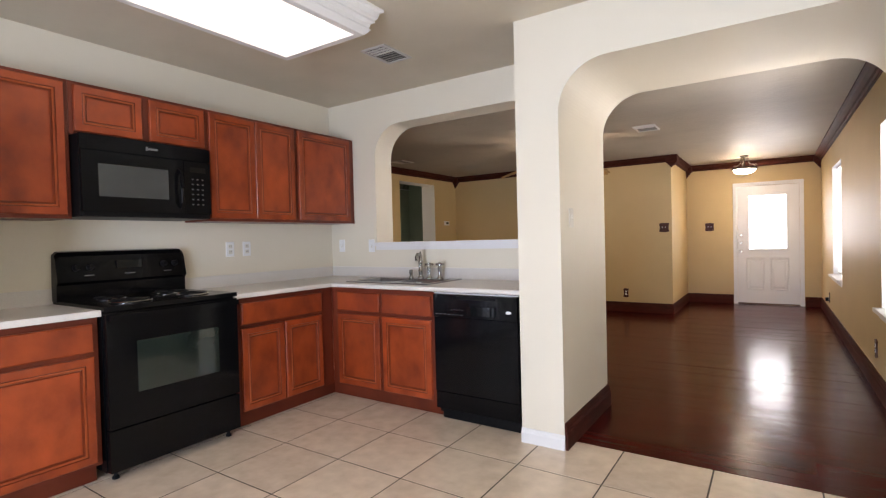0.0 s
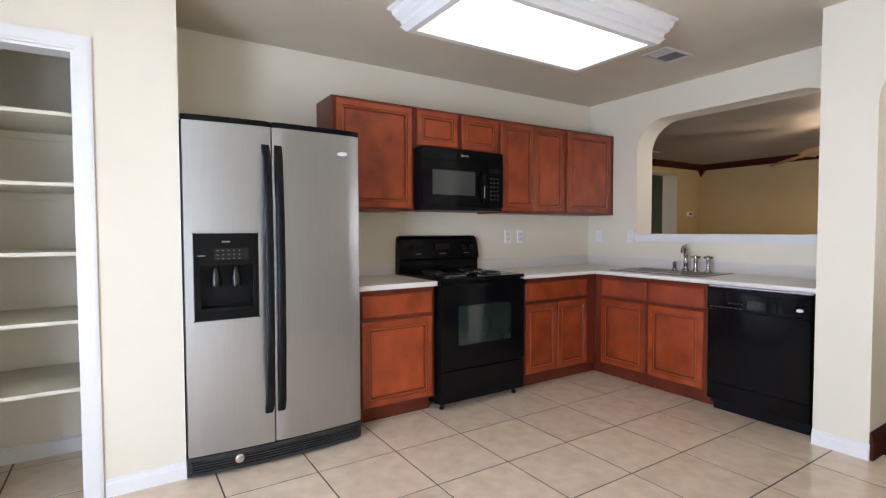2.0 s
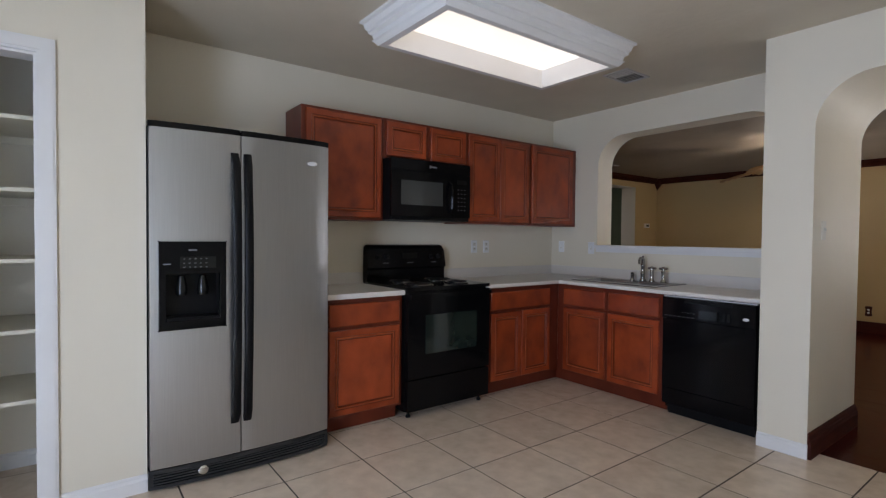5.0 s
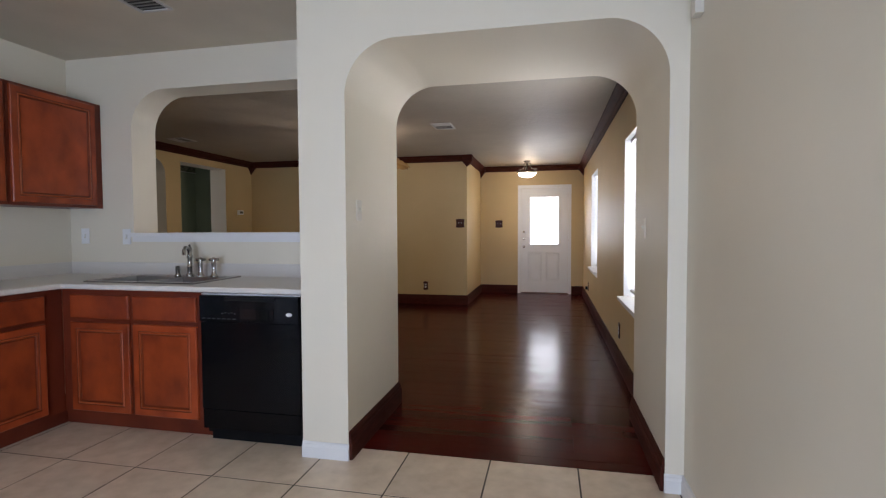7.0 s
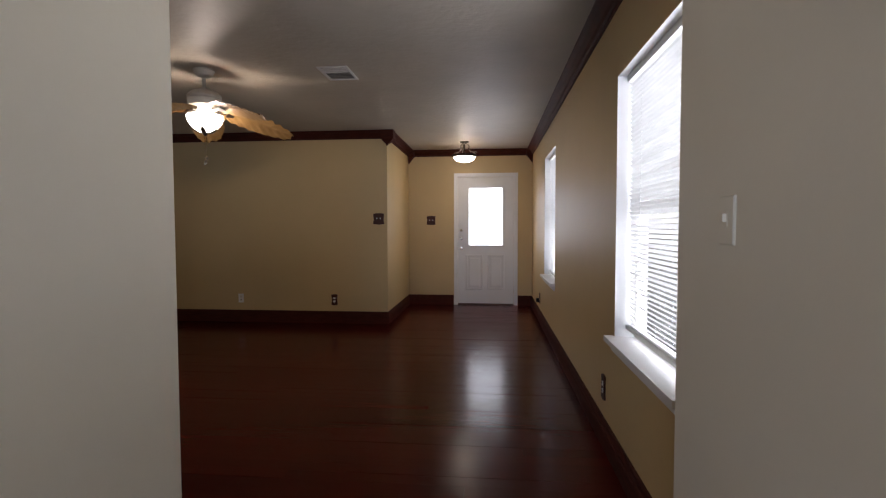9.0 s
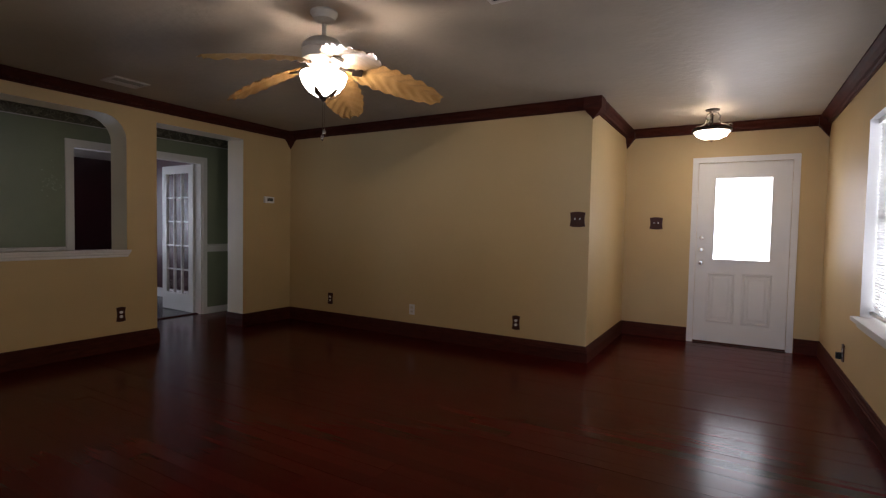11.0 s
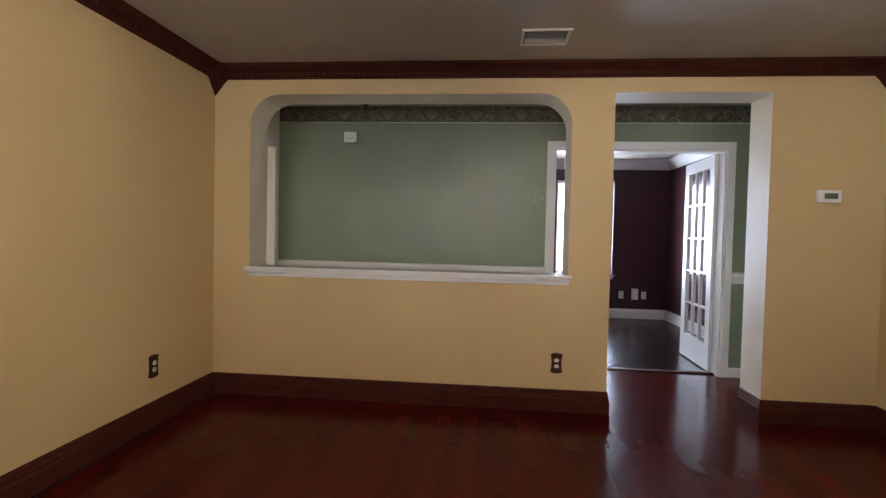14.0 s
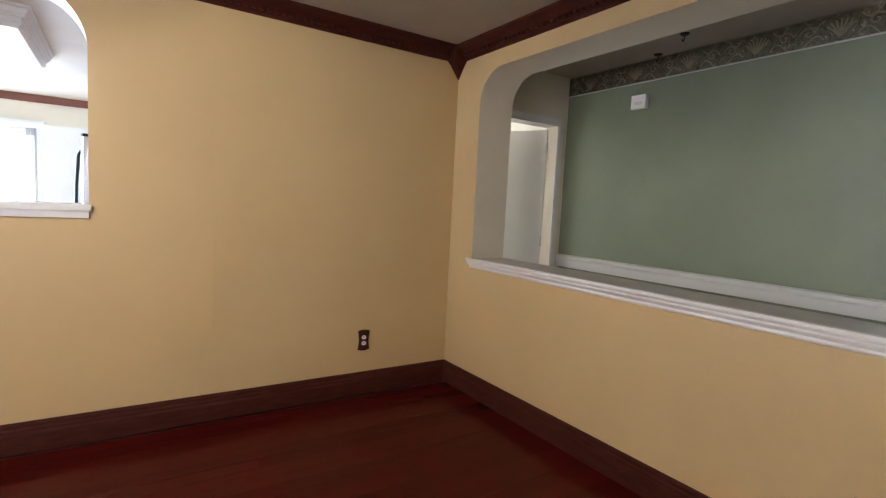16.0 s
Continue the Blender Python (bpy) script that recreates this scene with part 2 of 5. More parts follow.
structure("wall_back_room", boxes((GX, GX + 0.1, 0.9, S - 0.12, 0, TOP), (LWB, LWB + 0.1, 0.9, S - 0.12, 0, TOP), (GX, LWB + .1, 0.8, 0.9, 0, TOP)), [CREAM], "plain white back room walls", "wall")
structure("ceiling_kitchen", boxes((W - 0.1, E + 0.1, KS - 0.1, S - 0.06, CK, TOP + 0.1)), CEIL, "tan textured kitchen ceiling", "ceiling")
structure("ceiling_living", boxes((RX - 0.1, E + 0.1, S - 0.06, FD + 0.1, CE, TOP + 0.1), (RX - 0.1, W - 0.1, 0.8, S - 0.06, CE, TOP + 0.1)), CEILLIVING, "tan textured living room ceiling, shaded in its colour", "ceiling")
kitchen_floor = structure("floor_kitchen", boxes((W, E, KS, 2.552, -0.05, -0.0015)), GROUT, "beige ceramic floor tiles with grey joints", "floor")
living_floor = structure("floor_living", boxes((GX + 0.0, E, 2.552, FD, -0.05, -0.004)), GAP, "glossy dark cherry wood floor boards", "floor")
structure("floor_study", boxes((RX, GX, RS - 1.5, RN, -0.05, 0.0), (GX, W, 0.8, 2.55, -0.05, 0.0)), STUDY, "dark glossy study floor", "floor")

# further materials
CHERRY = material("cherry_cabinet_wood", (0.39, 0.065, 0.015), 0.27, second=(0.19, 0.028, 0.009), scale=6.0, stretch=(1.2, 1.2, 0.9), mix=0.44, vary=0.16, bump=0.03, bump_scale=40, coat=0.5, detail=9, spec=0.3)
CHERRYDARK = material("cherry_face_frame", (0.19, 0.032, 0.012), 0.32, second=(0.085, 0.013, 0.006), scale=5, stretch=(1, 1, 0.5), mix=0.7, coat=0.05, spec=0.35)
GLAZE = material("dark_groove_glaze", (0.20, 0.032, 0.009), 0.3, second=(0.13, 0.019, 0.006), mix=0.4, scale=6, detail=6, spec=0.3)
# bead coloured lighter for worn edges and the highlight along them
WORNGLINT = material("worn_bead_glint", (0.38, 0.085, 0.024), 0.3, second=(0.27, 0.045, 0.012), mix=0.4, scale=7, detail=6, spec=0.35)
COUNTER = material("white_laminate", (0.72, 0.68, 0.625), 0.28, second=(0.65, 0.61, 0.555), scale=160, mix=0.4, detail=2)
BLACK = material("black_enamel", (0.004, 0.004, 0.0045), 0.14, second=(0.003, 0.003, 0.0035), scale=3, rough_vary=0.04, spec=0.17)
BLACKMATT = material("black_plastic", (0.006, 0.006, 0.0065), 0.4, scale=4, spec=0.16)
DARKGLASS = material("dark_oven_glass", (0.006, 0.007, 0.007), 0.05, scale=2, spec=0.4)
OVENGLASS = material("oven_window_glass", (0.020, 0.030, 0.024), 0.06, second=(0.012, 0.018, 0.014), scale=2.5, spec=0.6)
WINDOWGREY = material("smoked_door_window", (0.050, 0.054, 0.052), 0.09, second=(0.044, 0.047, 0.045), scale=5, mix=0.4)
KEYMARK = material("dim_key_print", (0.10, 0.10, 0.10), 0.45)
DUSTY = material("scuffed_black_plastic", (0.026, 0.026, 0.027), 0.5, second=(0.006, 0.008, 0.008), scale=26, stretch=(0.4, 1, 2.5), mix=0.22, detail=9)
STEEL = material("brushed_stainless", (0.45, 0.46, 0.47), 0.29, 0.95, second=(0.39, 0.40, 0.41), scale=18, stretch=(9, 9, 0.25), mix=0.9, bump=0.03, bump_scale=60)
CHROME = material("polished_chrome", (0.75, 0.75, 0.76), 0.12, 1.0, scale=3)
SINKSTEEL = material("satin_sink_steel", (0.42, 0.42, 0.42), 0.24, 1.0, scale=30, second=(0.36, 0.36, 0.36))
BOWLSTEEL = material("worn_sink_bowl_steel", (0.40, 0.40, 0.39), 0.36, 1.0, scale=14, second=(0.33, 0.33, 0.32))
FAUCET = material("satin_faucet_nickel", (0.46, 0.44, 0.41), 0.24, 1.0, scale=12, second=(0.38, 0.365, 0.34))
SHELFPAINT = material("cream_shelf_paint", (0.74, 0.69, 0.56), 0.45, second=(0.66, 0.61, 0.47), scale=5, detail=6)
COIL = material("burner_coil", (0.012, 0.012, 0.013), 0.45, 0.3, scale=12, spec=0.2)
DRIP = material("black_drip_bowl", (0.012, 0.012, 0.012), 0.2, scale=12)
GREYMARK = material("grey_print", (0.17, 0.17, 0.17), 0.5)
BADGEGLINT = material("silver_badge_and_glint", (0.75, 0.75, 0.75), 0.35, 0.2)
NICKEL = material("satin_nickel", (0.72, 0.68, 0.60), 0.25, 1.0, scale=6)
BRASS = material("polished_brass", (0.62, 0.42, 0.13), 0.2, 1.0, scale=6)
IVORY = material("ivory_plastic", (0.72, 0.68, 0.58), 0.4, scale=5)
WHITEPL = material("white_plastic", (0.86, 0.86, 0.84), 0.35, scale=5)
PLATEWOOD = material("dark_wood_plate", (0.075, 0.022, 0.013), 0.35, second=(0.04, 0.012, 0.008), scale=20, stretch=(1, 1, 0.3), mix=0.8, spec=0.2)
LAMPGLOW = glowing("fluorescent_diffuser", (1.0, 0.93, 0.80), 2.2)
PATIOVIEW = glowing("bright_patio_daylight", (0.82, 0.91, 1.0), 2.4)
BOWLGLOW = glowing("lit_glass_bowl", (1.0, 0.93, 0.80), 24.0)
ENTRYGLOW = glowing("lit_alabaster_bowl", (1.0, 0.90, 0.72), 48.0)
SHADYSIDE = glowing("outdoors_shady_side", (0.86, 0.93, 1.0), 3.0)
OUTSIDE = glowing("bright_outdoors", (0.82, 0.91, 1.0), 7.0)
PEWTER = material("antique_pewter", (0.30, 0.27, 0.23), 0.35, 0.9, scale=20, second=(0.12, 0.10, 0.08))
IRON = material("aged_bronze_iron", (0.03, 0.02, 0.014), 0.45, 0.7, scale=15)
FANWHITE = material("antique_white_metal", (0.42, 0.38, 0.31), 0.45, scale=12, second=(0.30, 0.26, 0.20), mix=0.7)
LEAF = material("carved_palm_blade", (0.44, 0.27, 0.10), 0.45, second=(0.24, 0.125, 0.04), scale=10, mix=0.8, bump=0.1, bump_scale=30)
BLIND = material("white_vinyl_slat", (0.80, 0.80, 0.78), 0.45, scale=6)
SILLTOP = material("beige_sill_paint", (0.52, 0.49, 0.44), 0.5, second=(0.45, 0.42, 0.375), scale=5, detail=6)
DARKVENT = material("dark_vent_inside", (0.03, 0.027, 0.024), 0.8)
VENTSHADE = material("shaded_louvre_paint", (0.25, 0.235, 0.21), 0.6)
CEILWHITE = material("white_ceiling_paint", (0.62, 0.60, 0.57), 0.5, scale=4, bump=0.2, bump_scale=30)


def glass_pane():
    m = bpy.data.materials.new("clear_glass")
    m.use_nodes = True
    nt = m.node_tree
    mix, tr, gl = nt.nodes.new("ShaderNodeMixShader"), nt.nodes.new("ShaderNodeBsdfTransparent"), nt.nodes.new("ShaderNodeBsdfGlossy")
    gl.inputs["Roughness"].default_value = 0.02
    mix.inputs[0].default_value = 0.08
    nt.links.new(tr.outputs[0], mix.inputs[1])
    nt.links.new(gl.outputs[0], mix.inputs[2])
    nt.links.new(mix.outputs[0], nt.nodes["Material Output"].inputs[0])
    return m


def border_paper():
    m = material("scroll_border_paper", (0.20, 0.19, 0.14), 0.5)
    nt = m.node_tree
    b = nt.nodes["Principled BSDF"]
    tc = nt.nodes.new("ShaderNodeTexCoord")
    no = nt.nodes.new("ShaderNodeTexNoise")
    no.inputs["Scale"].default_value, no.inputs["Detail"].default_value, no.inputs["Distortion"].default_value = 11.0, 2.0, 4.5
    nt.links.new(tc.outputs["Object"], no.inputs["Vector"])
    rp = nt.nodes.new("ShaderNodeValToRGB")
    for pos, col in ((0.40, (0.085, 0.076, 0.050, 1)), (0.50, (0.17, 0.155, 0.105, 1)), (0.56, (0.09, 0.082, 0.055, 1)), (0.66, (0.19, 0.175, 0.12, 1))):
        rp.color_ramp.elements.new(pos).color = col
    nt.links.new(no.outputs[0], rp.inputs[0])
    nt.links.new(rp.outputs[0], b.inputs["Base Color"])
    return m


GLASS, BORDER = glass_pane(), border_paper()
RELIEF = material("embossed_scroll_paper", (0.30, 0.275, 0.19), 0.4, second=(0.20, 0.18, 0.12), scale=14)
PALEGREEN = material("scuffed_green_catching_light", (0.36, 0.42, 0.31), 0.4, scale=30)


# shape helpers
def nested(w, h, profile, glaze=(), bead=()):
    """A panel of width w and height h in the xz plane, front towards -y; profile: rows of (inset, depth)."""
    bm = bmesh.new()
    rings = []
    for i, d in profile:
        rings.append([bm.verts.new(p) for p in ((i, -d, i), (w - i, -d, i), (w - i, -d, h - i), (i, -d, h - i))])
    for i, (a, b) in enumerate(zip(rings, rings[1:])):
        for k in range(4):
            bm.faces.new((a[k], a[(k + 1) % 4], b[(k + 1) % 4], b[k])).material_index = 1 if i in glaze else 2 if i in bead else 0
    bm.faces.new(rings[-1])
    bm.faces.new(rings[0][::-1])
    return bm


def moved(bm, x, y, z, turn=0):
    bmesh.ops.transform(bm, matrix=pose(x, y, z, 0, 0, turn), verts=bm.verts)
    return bm


def joined(*many):
    out = bmesh.new()
    for bm in many:
        me = bpy.data.meshes.new("tmp")
        bm.to_mesh(me)
        bm.free()
        out.from_mesh(me)
        bpy.data.meshes.remove(me)
    return out


def turned(profile, n=20):
    """A solid of revolution round z from rows of (radius, z)."""
    bm = bmesh.new()
    rings = []
    for r, z in profile:
        rings.append([bm.verts.new((max(r, 1e-4) * math.cos(2 * math.pi * k / n), max(r, 1e-4) * math.sin(2 * math.pi * k / n), z)) for k in range(n)])
    for a, b in zip(rings, rings[1:]):
        for k in range(n):
            bm.faces.new((a[k], a[(k + 1) % n], b[(k + 1) % n], b[k]))
    bm.faces.new(rings[0][::-1])
    bm.faces.new(rings[-1])
    return bm


def tube(points, r, n=8):
    """A round bar along points."""
    bm = bmesh.new()
    pts = [Vector(p) for p in points]
    rings, up = [], Vector((0.31, 0.17, 0.93))
    for i, p in enumerate(pts):
        d = (pts[min(i + 1, len(pts) - 1)] - pts[max(i - 1, 0)]).normalized()
        a = d.cross(up).normalized()
        b = d.cross(a)
        rings.append([bm.verts.new(p + r * (math.cos(2 * math.pi * k / n) * a + math.sin(2 * math.pi * k / n) * b)) for k in range(n)])
    for a, b in zip(rings, rings[1:]):
        for k in range(n):
            bm.faces.new((a[k], a[(k + 1) % n], b[(k + 1) % n], b[k]))
    bm.faces.new(rings[0][::-1])
    bm.faces.new(rings[-1])
    return bm


def sweep(profile, path, closed=False):
    """A moulding along a wall line, the room on the right of travel; profile: rows of (out of the wall, z)."""
    bm = bmesh.new()
    pts = [Vector((x, y)) for x, y in path]
    n, rings = len(pts), []
    for i, p in enumerate(pts):
        before = (p - pts[i - 1]).normalized() if (closed or i) else None
        after = (pts[(i + 1) % n] - p).normalized() if (closed or i < n - 1) else None
        before, after = before or after, after or before
        n1, n2 = Vector((before.y, -before.x)), Vector((after.y, -after.x))
        mitre = (n1 + n2) / max(0.2, 1 + n1.dot(n2))
        rings.append([bm.verts.new((p.x + d * mitre.x, p.y + d * mitre.y, z)) for d, z in profile])
    m = len(profile)
    for i in range(n if closed else n - 1):
        a, b = rings[i], rings[(i + 1) % n]
        for k in range(m):
            bm.faces.new((a[k], a[(k + 1) % m], b[(k + 1) % m], b[k]))
    if not closed:
        bm.faces.new(rings[0])
        bm.faces.new(rings[-1][::-1])
    return bm


def outline_plate(points, depth, bevel=0.0):
    """A flat plate in the xz plane from an outline, front towards -y."""
    bm = bmesh.new()
    a, b = [bm.verts.new((x, 0, z)) for x, z in points], [bm.verts.new((x, -depth, z)) for x, z in points]
    bm.faces.new(a[::-1])
    bm.faces.new(b)
    for i in range(len(points)):
        j = (i + 1) % len(points)
        bm.faces.new((a[i], a[j], b[j], b[i]))
    return bevelled(bm, bevel) if bevel else bm


# mouldings
BASE = [(0, 0), (0.020, 0), (0.020, 0.095), (0.016, 0.105), (0.016, 0.118), (0.011, 0.128), (0.011, 0.142), (0.005, 0.155), (0, 0.155)]
PALE = [(0, 0), (0.014, 0), (0.014, 0.060), (0.009, 0.072), (0.009, 0.080), (0.004, 0.088), (0, 0.088)]
for k, path in enumerate((
    [(PX1, AF + 0.002), (PX1, S), (LW, S), (LW, 6.215), (LWB, 6.215)],
    [(LWB, 7.245), (LW, 7.245), (LW, LN), (NX, LN), (NX, FD), (-0.30, FD)],
    [(0.71, FD), (E, FD), (E, S), (JR, S), (JR, AF + 0.002)],
)):
    structure(f"baseboard_{k + 1}", sweep(BASE, path), DARKTRIM, "dark stained wooden baseboard", "baseboard")
for k, path in enumerate((
    [(PX0, AF), (PX1 + 0.004, AF)], [(JR - 0.004, AF), (E, AF), (E, KS)], [(PF, -1.125), (PF, PN)],
    [(W, KS + 0.10), (W, PN - 0.11), (PF - 0.11, PN - 0.11)], [(GX, 7.55), (GX, LN), (LWB, LN)],
)):
    structure(f"baseboard_{k + 4}", sweep(PALE, path), WHITE, "white painted baseboard", "baseboard")
TALL = [(0, 0), (0.016, 0), (0.016, 0.11), (0.010, 0.13), (0.004, 0.15), (0, 0.15)]
structure("baseboard_9", sweep(TALL, [(RX, RS - 1.5), (RX, RN), (GX - 0.12, RN)]), WHITE, "tall white study baseboard", "baseboard")
CROWN = [(0, CE - 0.098), (0.012, CE - 0.098), (0.016, CE - 0.086), (0.030, CE - 0.079), (0.036, CE - 0.058), (0.060, CE - 0.032), (0.078, CE - 0.022), (0.088, CE - 0.016), (0.088, CE), (0, CE)]
crown_bm = sweep(CROWN, [(E, S), (LW, S), (LW, LN), (NX, LN), (NX, FD), (E, FD)], True)
for y in np.arange(S + 0.12, LN - 0.1, 0.042):
    add_box(crown_bm, LW + 0.03, LW + 0.046, y, y + 0.022, CE - 0.076, CE - 0.060)
for x in np.arange(LW + 0.12, E - 0.1, 0.042):
    add_box(crown_bm, x, x + 0.022, S + 0.03, S + 0.046, CE - 0.076, CE - 0.060)
structure("trim_crown_living", crown_bm, DARKTRIM, "dark wood crown moulding with a dentil row", "crown moulding")


def corner_block(x, y, sx, sy):
    bm = bmesh.new()
    rows = ((0.098, CE), (0.098, CE - 0.10), (0.074, CE - 0.122), (0.062, CE - 0.14), (0.004, CE - 0.213))
    rings = [[bm.verts.new((x + sx * a * r, y + sy * b * r, z)) for a, b in ((0, 0), (1, 0), (1, 1), (0, 1))] for r, z in rows]
    for a, b in zip(rings, rings[1:]):
        for i in range(4):
            bm.faces.new((a[i], a[(i + 1) % 4], b[(i + 1) % 4], b[i]))
    bm.faces.new(rings[0])
    bm.faces.new(rings[-1])
    return bm


for x, y, sx, sy in ((LW, S, 1, 1), (LW, LN, 1, -1), (NX, FD, 1, -1), (E, FD, -1, -1), (E, S, -1, 1)):
    structure("trim_corner_block", corner_block(x, y, sx, sy), DARKTRIM, "dark wood corner block of the crown moulding", "corner block")
outer_rows = ((0.100, 0.060, CE), (0.100, 0.060, CE - 0.104), (0.088, 0.052, CE - 0.116), (0.072, 0.040, CE - 0.134), (0.046, 0.022, CE - 0.152), (0.020, 0.006, CE - 0.168), (0.008, 0.002, CE - 0.184))
outer_bm = bmesh.new()
outer_rings = [[outer_bm.verts.new((NX + x, LN - y, z)) for x, y in ((-i, -i), (r, -i), (r, r), (-i, r))] for r, i, z in outer_rows]
for ra, rb in zip(outer_rings, outer_rings[1:]):
    for i in range(4):
        outer_bm.faces.new((ra[i], ra[(i + 1) % 4], rb[(i + 1) % 4], rb[i]))
outer_bm.faces.new(outer_rings[0])
outer_bm.faces.new(outer_rings[-1])
structure("trim_corner_block", outer_bm, DARKTRIM, "dark wood corner block on the outer wall corner", "corner block")
REDTRIM = material("red_stained_trim", (0.16, 0.045, 0.022), 0.4, scale=9)
structure("trim_crown_kitchen", sweep([(0, CK - 0.10), (0.012, CK - 0.10), (0.03, CK - 0.07), (0.05, CK - 0.03), (0.06, CK), (0, CK)], [(E, KS), (PF, KS)]), REDTRIM, "reddish wood crown on the patio door wall", "crown moulding")
structure("trim_crown_study", sweep([(0, CE - 0.15), (0.015, CE - 0.15), (0.04, CE - 0.10), (0.09, CE - 0.03), (0.10, CE), (0, CE)], [(GX - 0.12, RS - 1.5), (RX, RS - 1.5), (RX, RN), (GX - 0.12, RN)]), WHITE, "white study crown moulding", "crown moulding")

# sills of the openings

def sill_bm(x0, x1, y0, y1, z, thick=0.05):
    bm = boxes((x0, x1, y0, y1, z, z + thick))
    return bevelled(bm, 0.006)


structure("sill_pass_through", joined(sill_bm(-2.745, -1.13, N - 0.030, S + 0.030, 1.200, 0.032), sill_bm(-2.735, -1.13, N - 0.018, N - 0.001, 1.165, 0.034), sill_bm(-2.735, -1.13, S + 0.001, S + 0.018, 1.165, 0.034)), WHITE, "white painted pass-through sill", "sill")
structure("sill_west_board", sill_bm(LWB - 0.02, LW, 3.575, 5.935, 0.934, 0.025), SILLTOP, "grey-beige painted top of the half wall", "sill")
LIP = [(0, 0.897), (0.010, 0.897), (0.014, 0.906), (0.013, 0.916), (0.020, 0.922), (0.026, 0.932), (0.026, 0.941), (0.031, 0.946), (0.034, 0.954), (0.034, 0.966), (0, 0.966)]
lip_bm = bmesh.new()
lip_ends = [[lip_bm.verts.new((LW + 0.001 + d, 3.588 - 0.8 * d if side else 5.922 + 0.8 * d, z)) for d, z in LIP] for side in (1, 0)]
for k in range(len(LIP)):
    m = (k + 1) % len(LIP)
    lip_bm.faces.new((lip_ends[0][k], lip_ends[0][m], lip_ends[1][m], lip_ends[1][k]))
lip_bm.faces.new(lip_ends[0])
lip_bm.faces.new(lip_ends[1][::-1])
structure("sill_west_opening", lip_bm, WHITE, "white painted moulded sill of the wide opening", "sill")


# casings
def casing_frame(a0, a1, z1, width, depth, bottom=0.0):
    """A stepped casing round an opening, in the xz plane, front towards -y."""
    bm = bmesh.new()
    for lo, hi, d in ((0, width, depth), (0.012, width - 0.010, depth + 0.005)):
        add_box(bm, a0 - hi, a0 - lo, -d, 0, bottom, z1 + lo)
        add_box(bm, a1 + lo, a1 + hi, -d, 0, bottom, z1 + lo)
        add_box(bm, a0 - hi, a1 + hi, -d, 0, z1 + lo, z1 + hi)
    return bm


def placed(bm, at, turn):
    return moved(bm, *at, turn)


structure("trim_front_door_casing", placed(casing_frame(-0.235, 0.645, 2.02, 0.060, 0.016), (0, FD, 0), 0), WHITE, "white front door casing", "door casing")
structure("trim_pantry_casing", placed(casing_frame(-1.80, -1.20, 2.10, 0.067, 0.016), (PF, 0, 0), 90), WHITE, "white pantry door casing", "door casing")
structure("trim_french_casing", placed(casing_frame(5.955, 7.475, 2.05, 0.070, 0.018), (GX, 0, 0), 90), WHITE, "white casing of the double doorway", "door casing")
structure("trim_hall_casing", placed(casing_frame(5.28, 5.96, 2.03, 0.065, 0.016), (0, S, 0), 180), WHITE, "white hallway door casing", "door casing")
structure("trim_pantry_jamb", boxes((PF - 0.11, PF + 0.002, -1.80, -1.788, 0, 2.10), (PF - 0.11, PF + 0.002, -1.212, -1.20, 0, 2.10), (PF - 0.11, PF + 0.002, -1.788, -1.212, 2.088, 2.10)), WHITE, "white pantry door jamb", "door jamb")
structure("trim_french_jamb", boxes((GX - 0.125, GX + 0.002, 5.955, 5.97, 0, 2.05), (GX - 0.125, GX + 0.002, 7.46, 7.475, 0, 2.05), (GX - 0.125, GX + 0.002, 5.97, 7.46, 2.035, 2.05)), WHITE, "white jamb of the double doorway", "door jamb")
RAIL = [(0, 0.850), (0.014, 0.850), (0.018, 0.91), (0.028, 0.925), (0.028, 0.945), (0, 0.955)]
structure("trim_chair_rail", sweep(RAIL, [(GX, S), (GX, 5.88)]), WHITE, "white chair rail on the green wall", "chair rail")
structure("trim_chair_rail_end", sweep(RAIL, [(GX, 7.55), (GX, LN), (LWB, LN)]), WHITE, "white chair rail on the green wall", "chair rail")
border = structure("trim_scroll_border", boxes((GX, GX + 0.003, S, LN, 2.295, 2.438)), BORDER, "olive embossed border of leaf scrolls and shells", "wallpaper border")
ribs = []
for k in range(7):
    a = radians(-66 + 22 * k)
    ribs.append([(0.0, 0.052 * u * math.sin(a) * (1 + 0.35 * u), 0.016 + 0.100 * u * (0.55 + 0.45 * math.cos(a))) for u in (0.1, 0.35, 0.65, 0.9, 1.0)])
for side in (-1, 1):
    ribs.append([(0.0, side * (0.150 + 0.045 * math.exp(-0.22 * t) * math.cos(t)), 0.072 + 0.045 * math.exp(-0.22 * t) * math.sin(t)) for t in [0.5 * i for i in range(17)]])
    ribs.append([(0.0, side * (0.075 + 0.12 * u), 0.022 + 0.028 * math.sin(5.0 * u)) for u in [i / 8 for i in range(9)]])
    ribs.append([(0.0, side * (0.085 + 0.10 * u), 0.125 - 0.030 * math.sin(4.2 * u)) for u in [i / 8 for i in range(9)]])
scroll_bm = joined(*[tube(r, 0.0052 if i < 7 else 0.0045, 5) for i, r in enumerate(ribs)])
SCROLL = bpy.data.meshes.new("scroll_relief")
scroll_bm.to_mesh(SCROLL)
scroll_bm.free()
SCROLL.materials.append(RELIEF)
for k in range(11):
    rel = new("scroll_relief", SCROLL)
    rel.parent = border
    rel.location = (GX + 0.003, S + 0.23 + 0.42 * k, 2.295)
# raised scuff marks; their paler green stands for the light they catch
scuffs = random.Random(8)
marks = []
